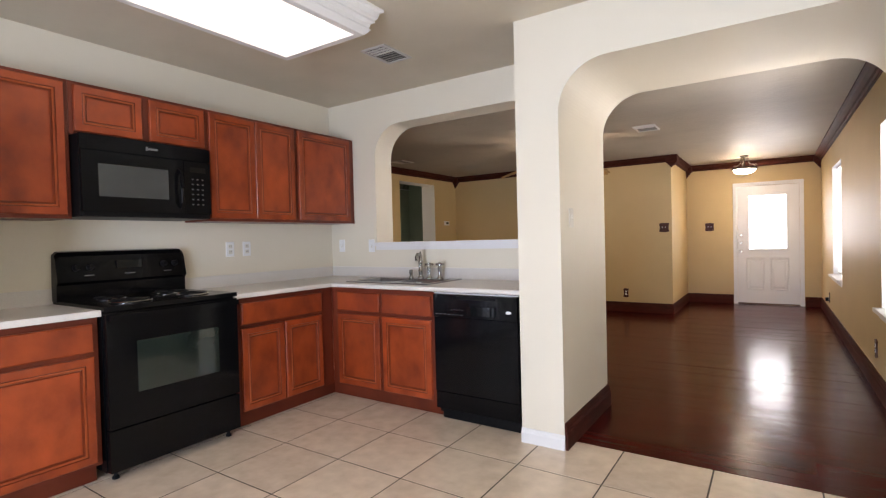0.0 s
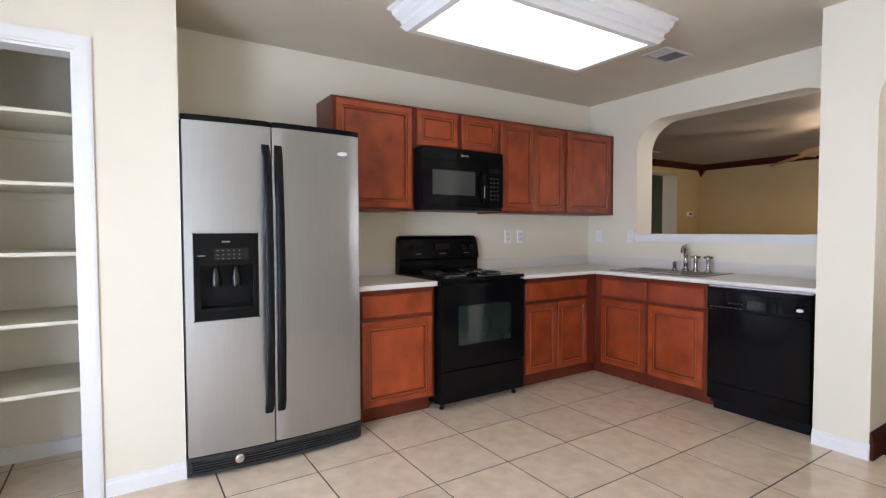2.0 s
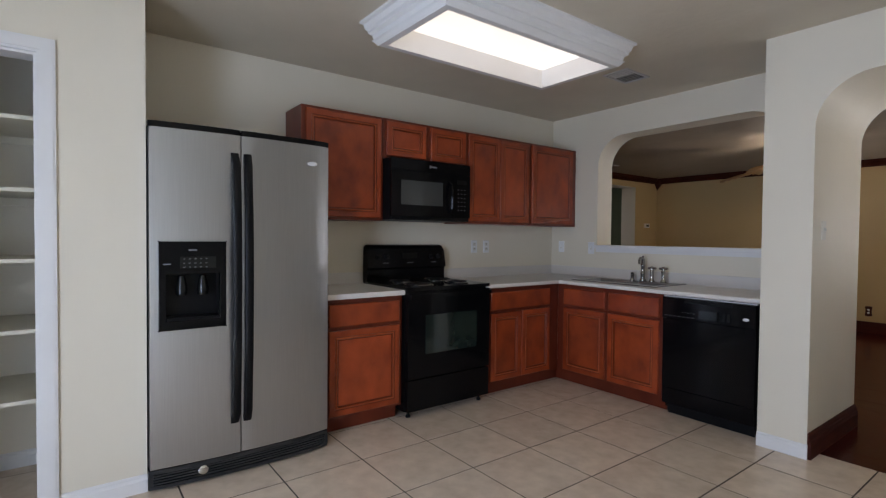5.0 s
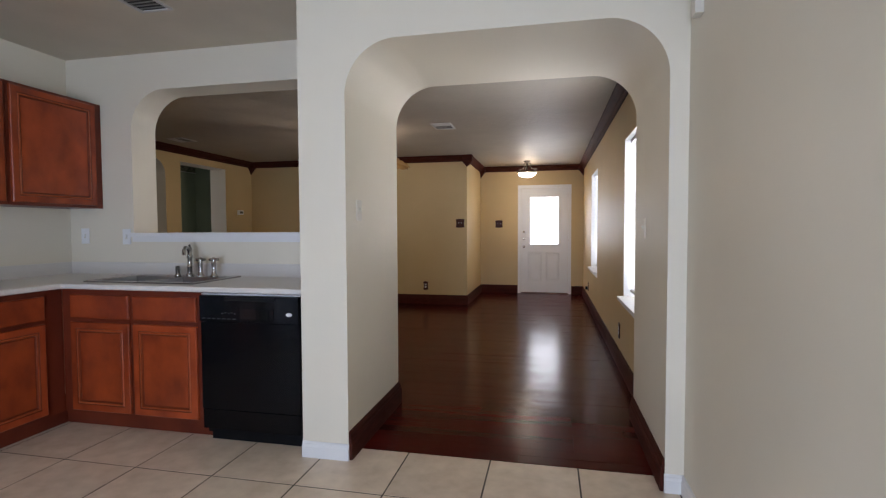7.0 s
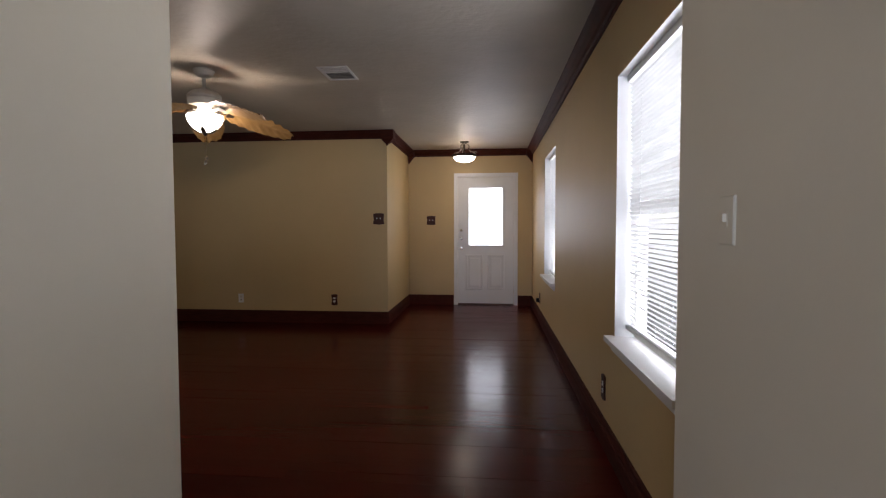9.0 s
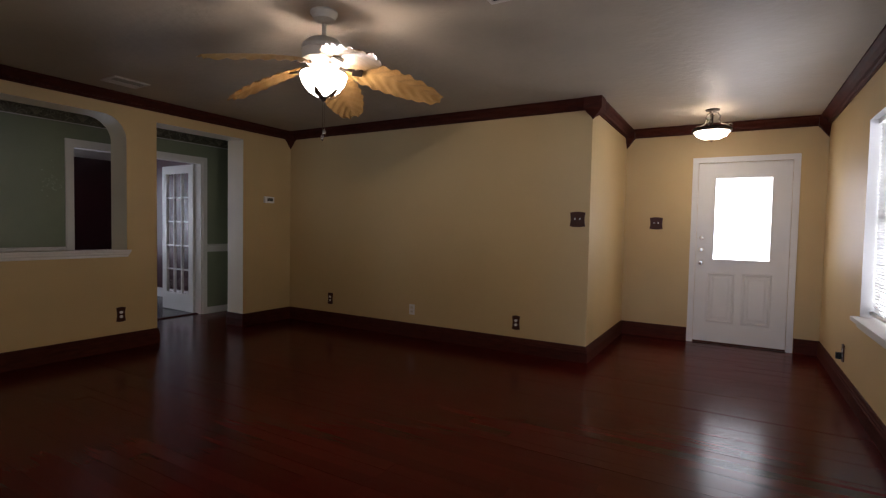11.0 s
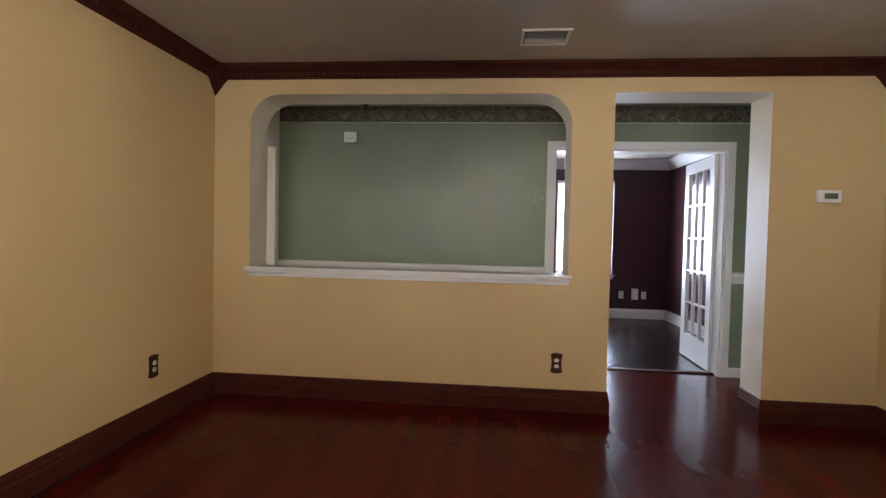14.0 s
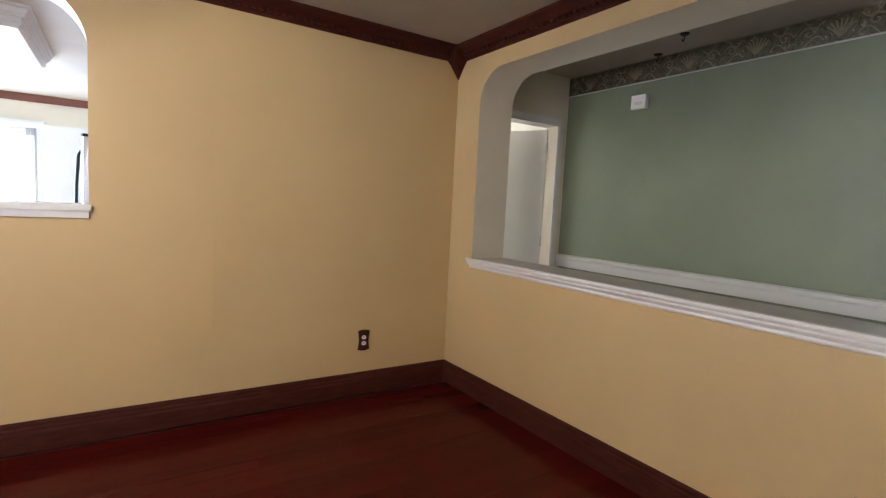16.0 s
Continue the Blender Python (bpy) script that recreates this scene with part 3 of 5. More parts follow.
for k in range(46):
    yy, zz = scuffs.gauss(0, 0.050), scuffs.gauss(0, 0.062)
    w, h = scuffs.uniform(0.004, 0.012), scuffs.uniform(0.004, 0.015)
    marks.append((GX - 0.001, GX + scuffs.uniform(0.001, 0.0035), 5.76 + yy - w / 2, 5.76 + yy + w / 2, 1.635 + zz - h / 2, 1.635 + zz + h / 2))
structure("trim_paint_scuff", bevelled(boxes(*marks), 0.0012, 1), PALEGREEN, "rough scuffed patch on the green wall, paler for caught light", "wall scuff")
structure("trim_border_line", boxes((GX, GX + 0.008, S, LN, 2.286, 2.294)), CEILWHITE, "thin pale line under the border", "trim")
structure("wall_hall_end_green", boxes((GX, LWB, LN - 0.004, LN - 0.001, 0, CE)), GREEN, "green hallway end wall", "wall")
structure("floor_threshold", boxes((GX - 0.11, GX - 0.06, 5.97, 7.46, 0, 0.012)), DARKTRIM, "dark wood threshold strip", "threshold")

# bright outdoors beyond the windows
for x0, x1, y0, y1, z0, z1 in ((-2.3, 0.9, -3.4, -3.38, 0.0, 2.4), (-0.5, 0.9, 9.98, 10.0, 0.6, 2.3), (1.45, 1.47, 3.0, 4.9, 0.2, 2.4), (1.45, 1.47, 6.4, 8.3, 0.2, 2.4), (-9.9, -9.88, 3.8, 8.0, 0.0, 2.6)):
    structure("backdrop", boxes((x0, x1, y0, y1, z0, z1)), SHADYSIDE if x0 > 1 else PATIOVIEW if y0 < 0 else OUTSIDE, "bright outdoors beyond the glass", "backdrop")


# windows with blinds
SLAT = bpy.data.meshes.new("slat")
slat_bm = bmesh.new()
for i in range(4):
    a, b = -0.0125 + 0.025 * i / 3, 0.003 * math.sin(math.pi * i / 3)
    slat_bm.verts.new((a, 0.0, b)), slat_bm.verts.new((a, 1.0, b))
slat_bm.verts.ensure_lookup_table()
for i in range(3):
    slat_bm.faces.new([slat_bm.verts[j] for j in (2 * i, 2 * i + 2, 2 * i + 3, 2 * i + 1)])
slat_bm.to_mesh(SLAT)
SLAT.materials.append(BLIND)


def sash_window(y0, y1, z0, z1, x, out, name, blinds=True, raised=0.0, rail=0.02):
    """A window in a wall of constant x; out: +1 when outdoors lies towards +x."""
    win = tagged(new(name), "white framed sash window" + (" with lowered slat blinds" if blinds else ""), "window", "", "structure")
    g = x + out * 0.10
    fr = boxes((min(g, g + out * 0.04), max(g, g + out * 0.04), y0, y0 + 0.035, z0, z1), (min(g, g + out * 0.04), max(g, g + out * 0.04), y1 - 0.035, y1, z0, z1), (min(g, g + out * 0.04), max(g, g + out * 0.04), y0 + 0.035, y1 - 0.035, z0, z0 + 0.04), (min(g, g + out * 0.04), max(g, g + out * 0.04), y0 + 0.035, y1 - 0.035, z1 - 0.035, z1))
    part("window_frame", fr, WHITE, win)
    zm = (z0 + z1) / 2
    part("meeting_rail", boxes((min(g - out * 0.005, g + out * 0.035), max(g - out * 0.005, g + out * 0.035), y0 + 0.035, y1 - 0.035, zm - rail, zm + rail)), WHITE, win)
    for a, b in ((z0 + 0.04, zm - rail), (zm + rail, z1 - 0.035)):
        p = part("pane", boxes((g + out * 0.018 - 0.002, g + out * 0.018 + 0.002, y0 + 0.035, y1 - 0.035, a, b)), GLASS, win)
        p.visible_shadow = False
    part("window_sill", bevelled(boxes((min(x - out * 0.05, x + out * 0.10), max(x - out * 0.05, x + out * 0.10), y0 - 0.03, y1 + 0.03, z0 - 0.024, z0 + 0.004)), 0.005), WHITE, win)
    part("apron", boxes((min(x, x - out * 0.014), max(x, x - out * 0.014), y0 - 0.015, y1 + 0.015, z0 - 0.07, z0 - 0.025)), WHITE, win)
    if blinds:
        c = x + out * 0.065
        part("headrail", rounded_box(c - 0.02, c + 0.02, y0 + 0.012, y1 - 0.012, z1 - 0.035, z1 - 0.002, 0.004), BLIND, win)
        bottom = z0 + 0.05 + raised
        part("bottom_rail", rounded_box(c - 0.014, c + 0.014, y0 + 0.014, y1 - 0.014, bottom - 0.02, bottom, 0.004), BLIND, win)
        zz, k = bottom + 0.012, 0
        while zz < z1 - 0.045:
            s = new("slat", SLAT)
            s.parent = win
            s.matrix_local = pose(c, y0 + 0.016, zz, 0, out * (44 + 3 * math.sin(k * 1.7)), 0) @ Matrix.Diagonal((1, y1 - y0 - 0.032, 1, 1))
            zz, k = zz + 0.0215, k + 1
        for f in (0.2, 0.8):
            part("ladder_cord", tube([(c, y0 + f * (y1 - y0), bottom), (c, y0 + f * (y1 - y0), z1 - 0.03)], 0.0015, 5), BLIND, win)
    return win


sash_window(*WIN[0], 0.66, 2.0, E, 1, "window_1", True, 0.02)
sash_window(*WIN[1], 0.66, 2.05, E, 1, "window_2", True, 0.0)
sash_window(6.40, 7.27, 0.67, 2.12, RX, -1, "window_3", False, 0.0, 0.006)
sash_window(4.46, 5.34, 0.65, 2.15, RX, -1, "window_4", False, 0.0, 0.006)

# patio door on the south wall
patio = tagged(new("door_patio"), "white framed sliding glass patio door", "patio door", "", "structure")
for x0, x1 in ((-1.95, -0.75), (-0.75, 0.45)):
    part("panel_frame", boxes((x0, x0 + 0.06, KS - 0.11, KS - 0.06, 0.0, 2.08), (x1 - 0.06, x1, KS - 0.11, KS - 0.06, 0.0, 2.08), (x0 + 0.06, x1 - 0.06, KS - 0.11, KS - 0.06, 0, 0.10), (x0 + 0.06, x1 - 0.06, KS - 0.11, KS - 0.06, 2.0, 2.08)), WHITE, patio)
    p = part("pane", boxes((x0 + 0.06, x1 - 0.06, KS - 0.088, KS - 0.084, 0.10, 2.0)), GLASS, patio)
    p.visible_shadow = False
valance = thing("blind_valance", "white valance over the sliding patio door", "valance", (-0.75, KS, 2.09))
part("headboard", rounded_box(-1.27, 1.27, 0.0, 0.09, 0.0, 0.10, 0.006), WHITE, valance)

stack = thing("vertical_blind", "white vertical blind slats drawn to one side", "blind", (-1.99, KS, 0))
for k in range(11):
    part("slat", boxes((0.017 * k, 0.017 * k + 0.003, 0.004, 0.092, 0.03, 2.088)), BLIND, stack)

# front door
fdoor = tagged(new("door_front"), "white panelled front door with a bright frosted upper window", "front door", "", "structure")
fdoor.location = (-0.234, FD + 0.02, 0.004)
DW, DH = 0.878, 2.015
leaf = slab(rect(0, DW, 0, DH), [rect(0.174, 0.704, 0.945, 1.845)], "y", 0, 0.044)
fleaf = part("leaf", leaf, WHITE, fdoor)
for a0, a1, b0, b1 in ((0.149, 0.729, 0.920, 0.945), (0.149, 0.729, 1.845, 1.870), (0.149, 0.174, 0.945, 1.845), (0.704, 0.729, 0.945, 1.845)):
    part("light_frame", bevelled(boxes((a0, a1, -0.012, 0.0, b0, b1)), 0.004), WHITE, fleaf)
pane = part("frosted_pane", boxes((0.174, 0.704, 0.018, 0.024, 0.945, 1.845)), GLASS, fdoor)
pane.visible_shadow = False
for a in (0.124, 0.464):
    part("raised_panel", moved(nested(0.27, 0.56, [(0, 0), (0.004, 0.007), (0.018, 0.009), (0.030, 0.003), (0.050, 0.003), (0.066, 0.008)]), a, 0.0005, 0.235), WHITE, fleaf)
KNOB = [(0.0, -0.06), (0.020, -0.058), (0.027, -0.045), (0.024, -0.033), (0.010, -0.026), (0.010, -0.008), (0.026, -0.006), (0.026, 0.0)]


def knob_bm(at, scale=1.0, turn=0):
    bm = turned([(r * scale, z * scale) for r, z in KNOB], 18)
    bmesh.ops.transform(bm, matrix=pose(*at, 0, 0, turn) @ pose(0, 0, 0, -90, 0, 0), verts=bm.verts)
    return bm


for z, s in ((0.90, 1.0), (1.05, 0.9), (1.18, 0.8)):
    part("door_knob" if z < 1 else "deadbolt", knob_bm((0.055, 0.0, z), s), NICKEL, fleaf, "satin nickel lock hardware", True)
for z in (0.2, 1.0, 1.8):
    part("hinge", tube([(DW + 0.006, -0.006, z), (DW + 0.006, -0.006, z + 0.09)], 0.007, 8), BRASS, fdoor)
part("sweep_strip", boxes((0.0, DW, -0.008, 0.0, 0.0, 0.016)), DARKTRIM, fdoor, "dark weather strip under the door")

# pantry door, open
pdoor = tagged(new("door_pantry"), "plain white pantry door standing open", "door", "", "structure")
pdoor.matrix_world = pose(PF + 0.018, -1.795, 0.012, 0, 0, -7)
pleaf = part("leaf", rounded_box(0.0, 0.60, -0.036, 0.0, 0.0, 2.085, 0.003), WHITE, pdoor)
part("door_knob", knob_bm((0.535, -0.036, 0.93), 1.0, 0), BRASS, pleaf, "brass door knob", True)
part("door_knob", knob_bm((0.535, 0.0, 0.93), 1.0, 180), BRASS, pleaf, "brass door knob", True)
part("latch_plate", boxes((0.6, 0.602, -0.028, -0.008, 0.90, 0.96)), BRASS, pleaf)
for z in (0.2, 1.0, 1.8):
    part("hinge", tube([(-0.006, 0.004, z), (-0.006, 0.004, z + 0.09)], 0.007, 8), BRASS, pdoor)

# hall end door, ajar
hdoor = tagged(new("door_hall"), "white hallway door standing ajar", "door", "", "structure")
hdoor.matrix_world = pose(-5.95, S - 0.10, 0.012, 0, 0, -62)
part("leaf", rounded_box(0.0, 0.69, -0.036, 0.0, 0.0, 2.0, 0.003), WHITE, hdoor)
for z in (0.2, 1.0, 1.8):
    part("hinge", tube([(-0.004, 0.004, z), (-0.004, 0.004, z + 0.09)], 0.007, 8), CHROME, hdoor)

# french door leaf, open into the study
french = tagged(new("door_french"), "white french door with fifteen glass panes, standing open", "french door", "", "structure")
french.matrix_world = pose(GX - 0.13, 7.45, 0.012, 0, 0, 178)
FW, FH = 0.76, 2.02
part("frame", slab(rect(0, FW, 0, FH), [rect(0.105, FW - 0.105, 0.24, FH - 0.11)], "y", -0.02, 0.02), WHITE, french)
gx0, gx1, gz0, gz1 = 0.105, FW - 0.105, 0.24, FH - 0.11
for i in (1, 2):
    xx = gx0 + (gx1 - gx0) * i / 3
    part("muntin", boxes((xx - 0.010, xx + 0.010, -0.016, 0.016, gz0, gz1)), WHITE, french)
for i in range(1, 5):
    zz = gz0 + (gz1 - gz0) * i / 5
    for j in range(3):
        a0, a1 = gx0 + (gx1 - gx0) * j / 3 + 0.010 * (j > 0), gx0 + (gx1 - gx0) * (j + 1) / 3 - 0.010 * (j < 2)
        part("muntin", boxes((a0, a1, -0.015, 0.015, zz - 0.010, zz + 0.010)), WHITE, french)
for i in range(5):
    for j in range(3):
        z0_, z1_ = gz0 + (gz1 - gz0) * i / 5 + 0.010 * (i > 0), gz0 + (gz1 - gz0) * (i + 1) / 5 - 0.010 * (i < 4)
        a0, a1 = gx0 + (gx1 - gx0) * j / 3 + 0.010 * (j > 0), gx0 + (gx1 - gx0) * (j + 1) / 3 - 0.010 * (j < 2)
        p = part("pane", boxes((a0, a1, -0.002, 0.002, z0_, z1_)), GLASS, french)
        p.visible_shadow = False
for z in (0.2, 1.0, 1.8):
    part("hinge", tube([(0.0, -0.026, z), (0.0, -0.026, z + 0.09)], 0.007, 8), CHROME, french)


# ---- kitchen ----
DOORPROFILE = [(0, 0), (0, 0.015), (0.004, 0.019), (0.040, 0.019), (0.042, 0.0155), (0.0455, 0.0155), (0.049, 0.018), (0.056, 0.0175), (0.060, 0.010), (0.067, 0.010)]
FLATPROFILE = [(0, 0), (0, 0.013), (0.006, 0.019), (0.012, 0.019)]


def cabinet(name, label, at, turn, w, d, h, doors, drawers=(), toe=0.0, group="", kick=(0.0, 0.0), inside=0.0):
    """doors and drawers: rows of (x0, x1, z0, z1) on the front; the carcass stands behind the front plane."""
    cab = thing(name, label, "cabinet", at, turn, group)
    part("body", boxes((0, w, 0.02, d, toe, inside or h)), CHERRYDARK, cab)
    xs = bevelled(boxes((0, w, 0, 0.019, toe, h)), 0.002, 1)
    part("face_frame", xs, CHERRYDARK, cab)
    if toe:
        part("toe_kick", boxes((-kick[0], w + kick[1], 0.075, 0.09, 0, toe)), CHERRYDARK, cab)
    for x0, x1, z0, z1 in doors:
        frame_ = part("door", moved(nested(x1 - x0, z1 - z0, DOORPROFILE, (3, 4, 7, 8), (5, 6)), x0, -0.001, z0), [CHERRY, GLAZE, WORNGLINT], cab)
        part("centre_panel", moved(nested(x1 - x0 - 0.134, z1 - z0 - 0.134, [(0, 0), (0, 0.001), (0.004, 0.0022)]), x0 + 0.067, -0.0111, z0 + 0.067), CHERRY, frame_)
    for x0, x1, z0, z1 in drawers:
        part("drawer_front", moved(nested(x1 - x0, z1 - z0, FLATPROFILE), x0, -0.001, z0), CHERRY, cab)
    return cab


UF = W + 0.305
UZ0, UZ1 = 1.415, 2.190
UH = UZ1 - UZ0
G = "cherry kitchen cabinets"
cabinet("wall_cabinet", "cherry wood single-door wall cabinet beside the microwave", (UF, 0.172, UZ0), 90, 0.634, 0.303, UH, [(0.025, 0.612, 0.02, UH - 0.02)], group=G)
cabinet("wall_cabinet", "short cherry two-door cabinet above the microwave", (UF, 0.808, 1.892), 90, 0.81, 0.303, UZ1 - 1.892, [(0.022, 0.385, 0.018, 0.278), (0.43, 0.792, 0.018, 0.278)], group=G)
cabinet("wall_cabinet", "cherry wood two-door wall cabinet above the counter", (UF, 1.620, UZ0), 90, 0.775, 0.303, UH, [(0.012, 0.381, 0.02, UH - 0.02), (0.384, 0.755, 0.02, UH - 0.02)], group=G)
cabinet("wall_cabinet", "cherry wood corner wall cabinet against the cream wall", (UF, 2.397, UZ0), 90, 0.676, 0.303, UH, [(0.018, 0.615, 0.02, UH - 0.02)], group=G)
BF = W + 0.61
cabinet("base_cabinet", "cherry base cabinet with one drawer beside the refrigerator", (BF, 0.215, 0), 90, 0.575, 0.608, 0.886, [(0.022, 0.55, 0.125, 0.682)], [(0.022, 0.55, 0.706, 0.852)], 0.105, G)
cabinet("base_cabinet", "cherry base cabinet with two doors and one drawer", (BF, 1.585, 0), 90, 0.88, 0.608, 0.886, [(0.045, 0.39, 0.125, 0.682), (0.40, 0.755, 0.125, 0.682)], [(0.045, 0.755, 0.706, 0.852)], 0.105, G, (0.0, 0.075))
SFY = N - 0.61
cabinet("sink_base_cabinet", "cherry sink cabinet with two doors and false drawer fronts", (BF + 0.002, SFY, 0), 0, 1.0, 0.608, 0.886, [(0.075, 0.505, 0.125, 0.682), (0.535, 0.975, 0.125, 0.682)], [(0.075, 0.505, 0.706, 0.852), (0.535, 0.975, 0.706, 0.852)], 0.105, G, (0.092, 0.0), 0.70)

# worktops
CT = 0.921
SX0, SX1, SY0, SY1 = -2.60, -1.80, 2.53, 3.00
top_bm = slab([(W, 1.578), (W + 0.645, 1.578), (W + 0.645, N - 0.645), (PX0, N - 0.645), (PX0, N), (W, N)], [rect(SX0 + 0.02, SX1 - 0.02, SY0 + 0.02, SY1 - 0.02)], "z", 0.888, CT)
worktop = thing("worktop", "white laminate corner worktop with a low backsplash", "worktop")
part("top", bevelled(top_bm, 0.010, 3), COUNTER, worktop, "", True)
part("backsplash", bevelled(boxes((W, W + 0.02, 1.578, N - 0.02, CT, 1.010)), 0.004), COUNTER, worktop)
part("backsplash", bevelled(boxes((W, PX0, N - 0.02, N, CT, 1.010)), 0.004), COUNTER, worktop)
small_top = thing("worktop", "short white laminate worktop between refrigerator and range", "worktop")
part("top", bevelled(boxes((W, W + 0.645, 0.195, 0.797, 0.888, CT)), 0.010, 3), COUNTER, small_top, "", True)
part("backsplash", bevelled(boxes((W, W + 0.02, 0.195, 0.797, CT, 1.010)), 0.004), COUNTER, small_top)

# sink
sink = thing("kitchen_sink", "double-bowl stainless steel sink set in the white worktop", "sink", (SX0, SY0, CT))
sw, sd = SX1 - SX0, SY1 - SY0
bowls = [(0.045, sw / 2 - 0.02, 0.05, sd - 0.10), (sw / 2 + 0.02, sw - 0.045, 0.05, sd - 0.10)]
part("rim", bevelled(slab(rect(0, sw, 0, sd), [rect(*b) for b in bowls], "z", 0.0005, 0.007), 0.002), SINKSTEEL, sink)
for x0, x1, y0, y1 in bowls:
    bm = bmesh.new()
    rings = []
    for i, z in ((0, 0.006), (0.006, -0.01), (0.014, -0.13), (0.05, -0.17)):
        rings.append([bm.verts.new(p) for p in ((x0 + i, y0 + i, z), (x1 - i, y0 + i, z), (x1 - i, y1 - i, z), (x0 + i, y1 - i, z))])
    for a, b in zip(rings, rings[1:]):
        for k in range(4):
            bm.faces.new((a[k], a[(k + 1) % 4], b[(k + 1) % 4], b[k]))
    bm.faces.new(rings[-1])
    part("bowl", bm, BOWLSTEEL, sink)
    part("drain", moved(turned([(0.04, 0.0), (0.04, 0.003), (0.03, 0.002), (0.0, 0.0005)], 18), (x0 + x1) / 2, (y0 + y1) / 2, -0.17), CHROME, sink)

# faucet
FX, FY = -2.165, SY1 - 0.045
faucet = thing("kitchen_faucet", "satin nickel kitchen faucet with a tall spout on the sink", "faucet", (FX, FY, CT + 0.007))
faucet.scale = (1.0, 1.0, 0.93)
part("base", turned([(0.027, 0), (0.027, 0.012), (0.019, 0.022), (0.0175, 0.06), (0.022, 0.07), (0.0175, 0.08), (0.016, 0.13), (0.021, 0.14), (0.021, 0.15), (0.016, 0.16), (0.017, 0.20), (0.012, 0.218), (0.007, 0.224), (0.010, 0.234), (0.0, 0.242)], 18), FAUCET, faucet, "", True)
part("spout", tube([(0, 0, 0.185), (0.004, -0.022, 0.212), (0.007, -0.046, 0.216), (0.010, -0.066, 0.198), (0.011, -0.070, 0.160)], 0.0145, 10), FAUCET, faucet, "", True)
for dx, s, nm in ((0.085, 1.10, "handle_post"), (0.190, 1.12, "handle_post"), (-0.10, 0.60, "side_sprayer")):
    p = part(nm, moved(turned([(0.024 * s ** 0.3, 0), (0.024 * s ** 0.3, 0.008), (0.018, 0.016), (0.0145, 0.030 * s), (0.0155, 0.075 * s), (0.0185, 0.088 * s), (0.0145, 0.096 * s), (0.0165, 0.118 * s), (0.010, 0.127 * s), (0.0, 0.13 * s)], 16), dx, 0, 0), FAUCET, faucet, "", True)
    if nm == "handle_post":
        part("lever", tube([(dx - 0.034, 0, 0.112 * s), (dx - 0.028, 0, 0.112 * s), (dx + 0.030, -0.006, 0.114 * s), (dx + 0.042, -0.008, 0.114 * s)], 0.0105, 10), FAUCET, p, "", True)

# range
RY0, RW, RFX = 0.803, 0.770, W + 0.655
stove = thing("electric_range", "black freestanding electric range with coil burners", "range", (RFX, RY0, 0), 90)
part("body", boxes((0, RW, 0.03, 0.640, 0.05, 0.914)), BLACK, stove)
part("cooktop", rounded_box(-0.003, RW + 0.003, -0.012, 0.640, 0.912, 0.937, 0.008, 3), BLACK, stove, "", True)
oven = part("oven_door", rounded_box(0.004, RW - 0.004, -0.018, 0.03, 0.285, 0.900, 0.010, 3), BLACK, stove, "", True)
part("oven_window", rounded_box(0.150, RW - 0.140, -0.022, -0.016, 0.455, 0.735, 0.003), OVENGLASS, oven, "dark reflective oven window")
part("door_handle", bevelled(boxes((0.012, RW - 0.012, -0.050, -0.014, 0.862, 0.892)), 0.010, 3), BLACK, oven, "", True)
part("storage_drawer", rounded_box(0.004, RW - 0.004, -0.014, 0.03, 0.055, 0.275, 0.008, 3), BLACK, stove, "", True)
for x in (0.05, RW - 0.05):
    part("foot", moved(turned([(0.018, 0), (0.018, 0.012), (0.010, 0.02), (0.010, 0.055)], 12), x, 0.05, 0), BLACKMATT, stove)
guard = bmesh.new()
ring = [[guard.verts.new((x, y, z)) for y, z in ((0.565, 0.937), (0.565, 1.030), (0.545, 1.045), (0.572, 1.200), (0.588, 1.226), (0.625, 1.232), (0.640, 0.937))] for x in (-0.010, 0.010, RW - 0.036, RW - 0.016)]
for v in ring[0] + ring[-1]:
    if v.co.z > 1.1:
        v.co.z -= 0.02
for a, b in zip(ring, ring[1:]):
    for k in range(7):
        guard.faces.new((a[k], a[(k + 1) % 7], b[(k + 1) % 7], b[k]))
guard.faces.new(ring[0][::-1])
guard.faces.new(ring[-1])
backguard = part("backguard", guard, BLACK, stove)
for x in (0.09, 0.165, RW - 0.165, RW - 0.09):
    kb = turned([(0.022, 0), (0.022, 0.010), (0.017, 0.014), (0.015, 0.026), (0.0, 0.028)], 16)
    bmesh.ops.transform(kb, matrix=pose(x, 0.560, 1.130, 80, 0, 0), verts=kb.verts)
    part("control_knob", kb, BLACKMATT, backguard, "", True)
part("clock_display", boxes((RW / 2 - 0.075, RW / 2 + 0.075, 0.552, 0.570, 1.115, 1.165)), DARKGLASS, backguard)
for x, w in ((0.13, 0.05), (RW / 2 - 0.03, 0.06), (RW - 0.17, 0.05)):
    part("printed_mark", boxes((x, x + w, 0.545, 0.560, 1.080, 1.085)), GREYMARK, backguard)
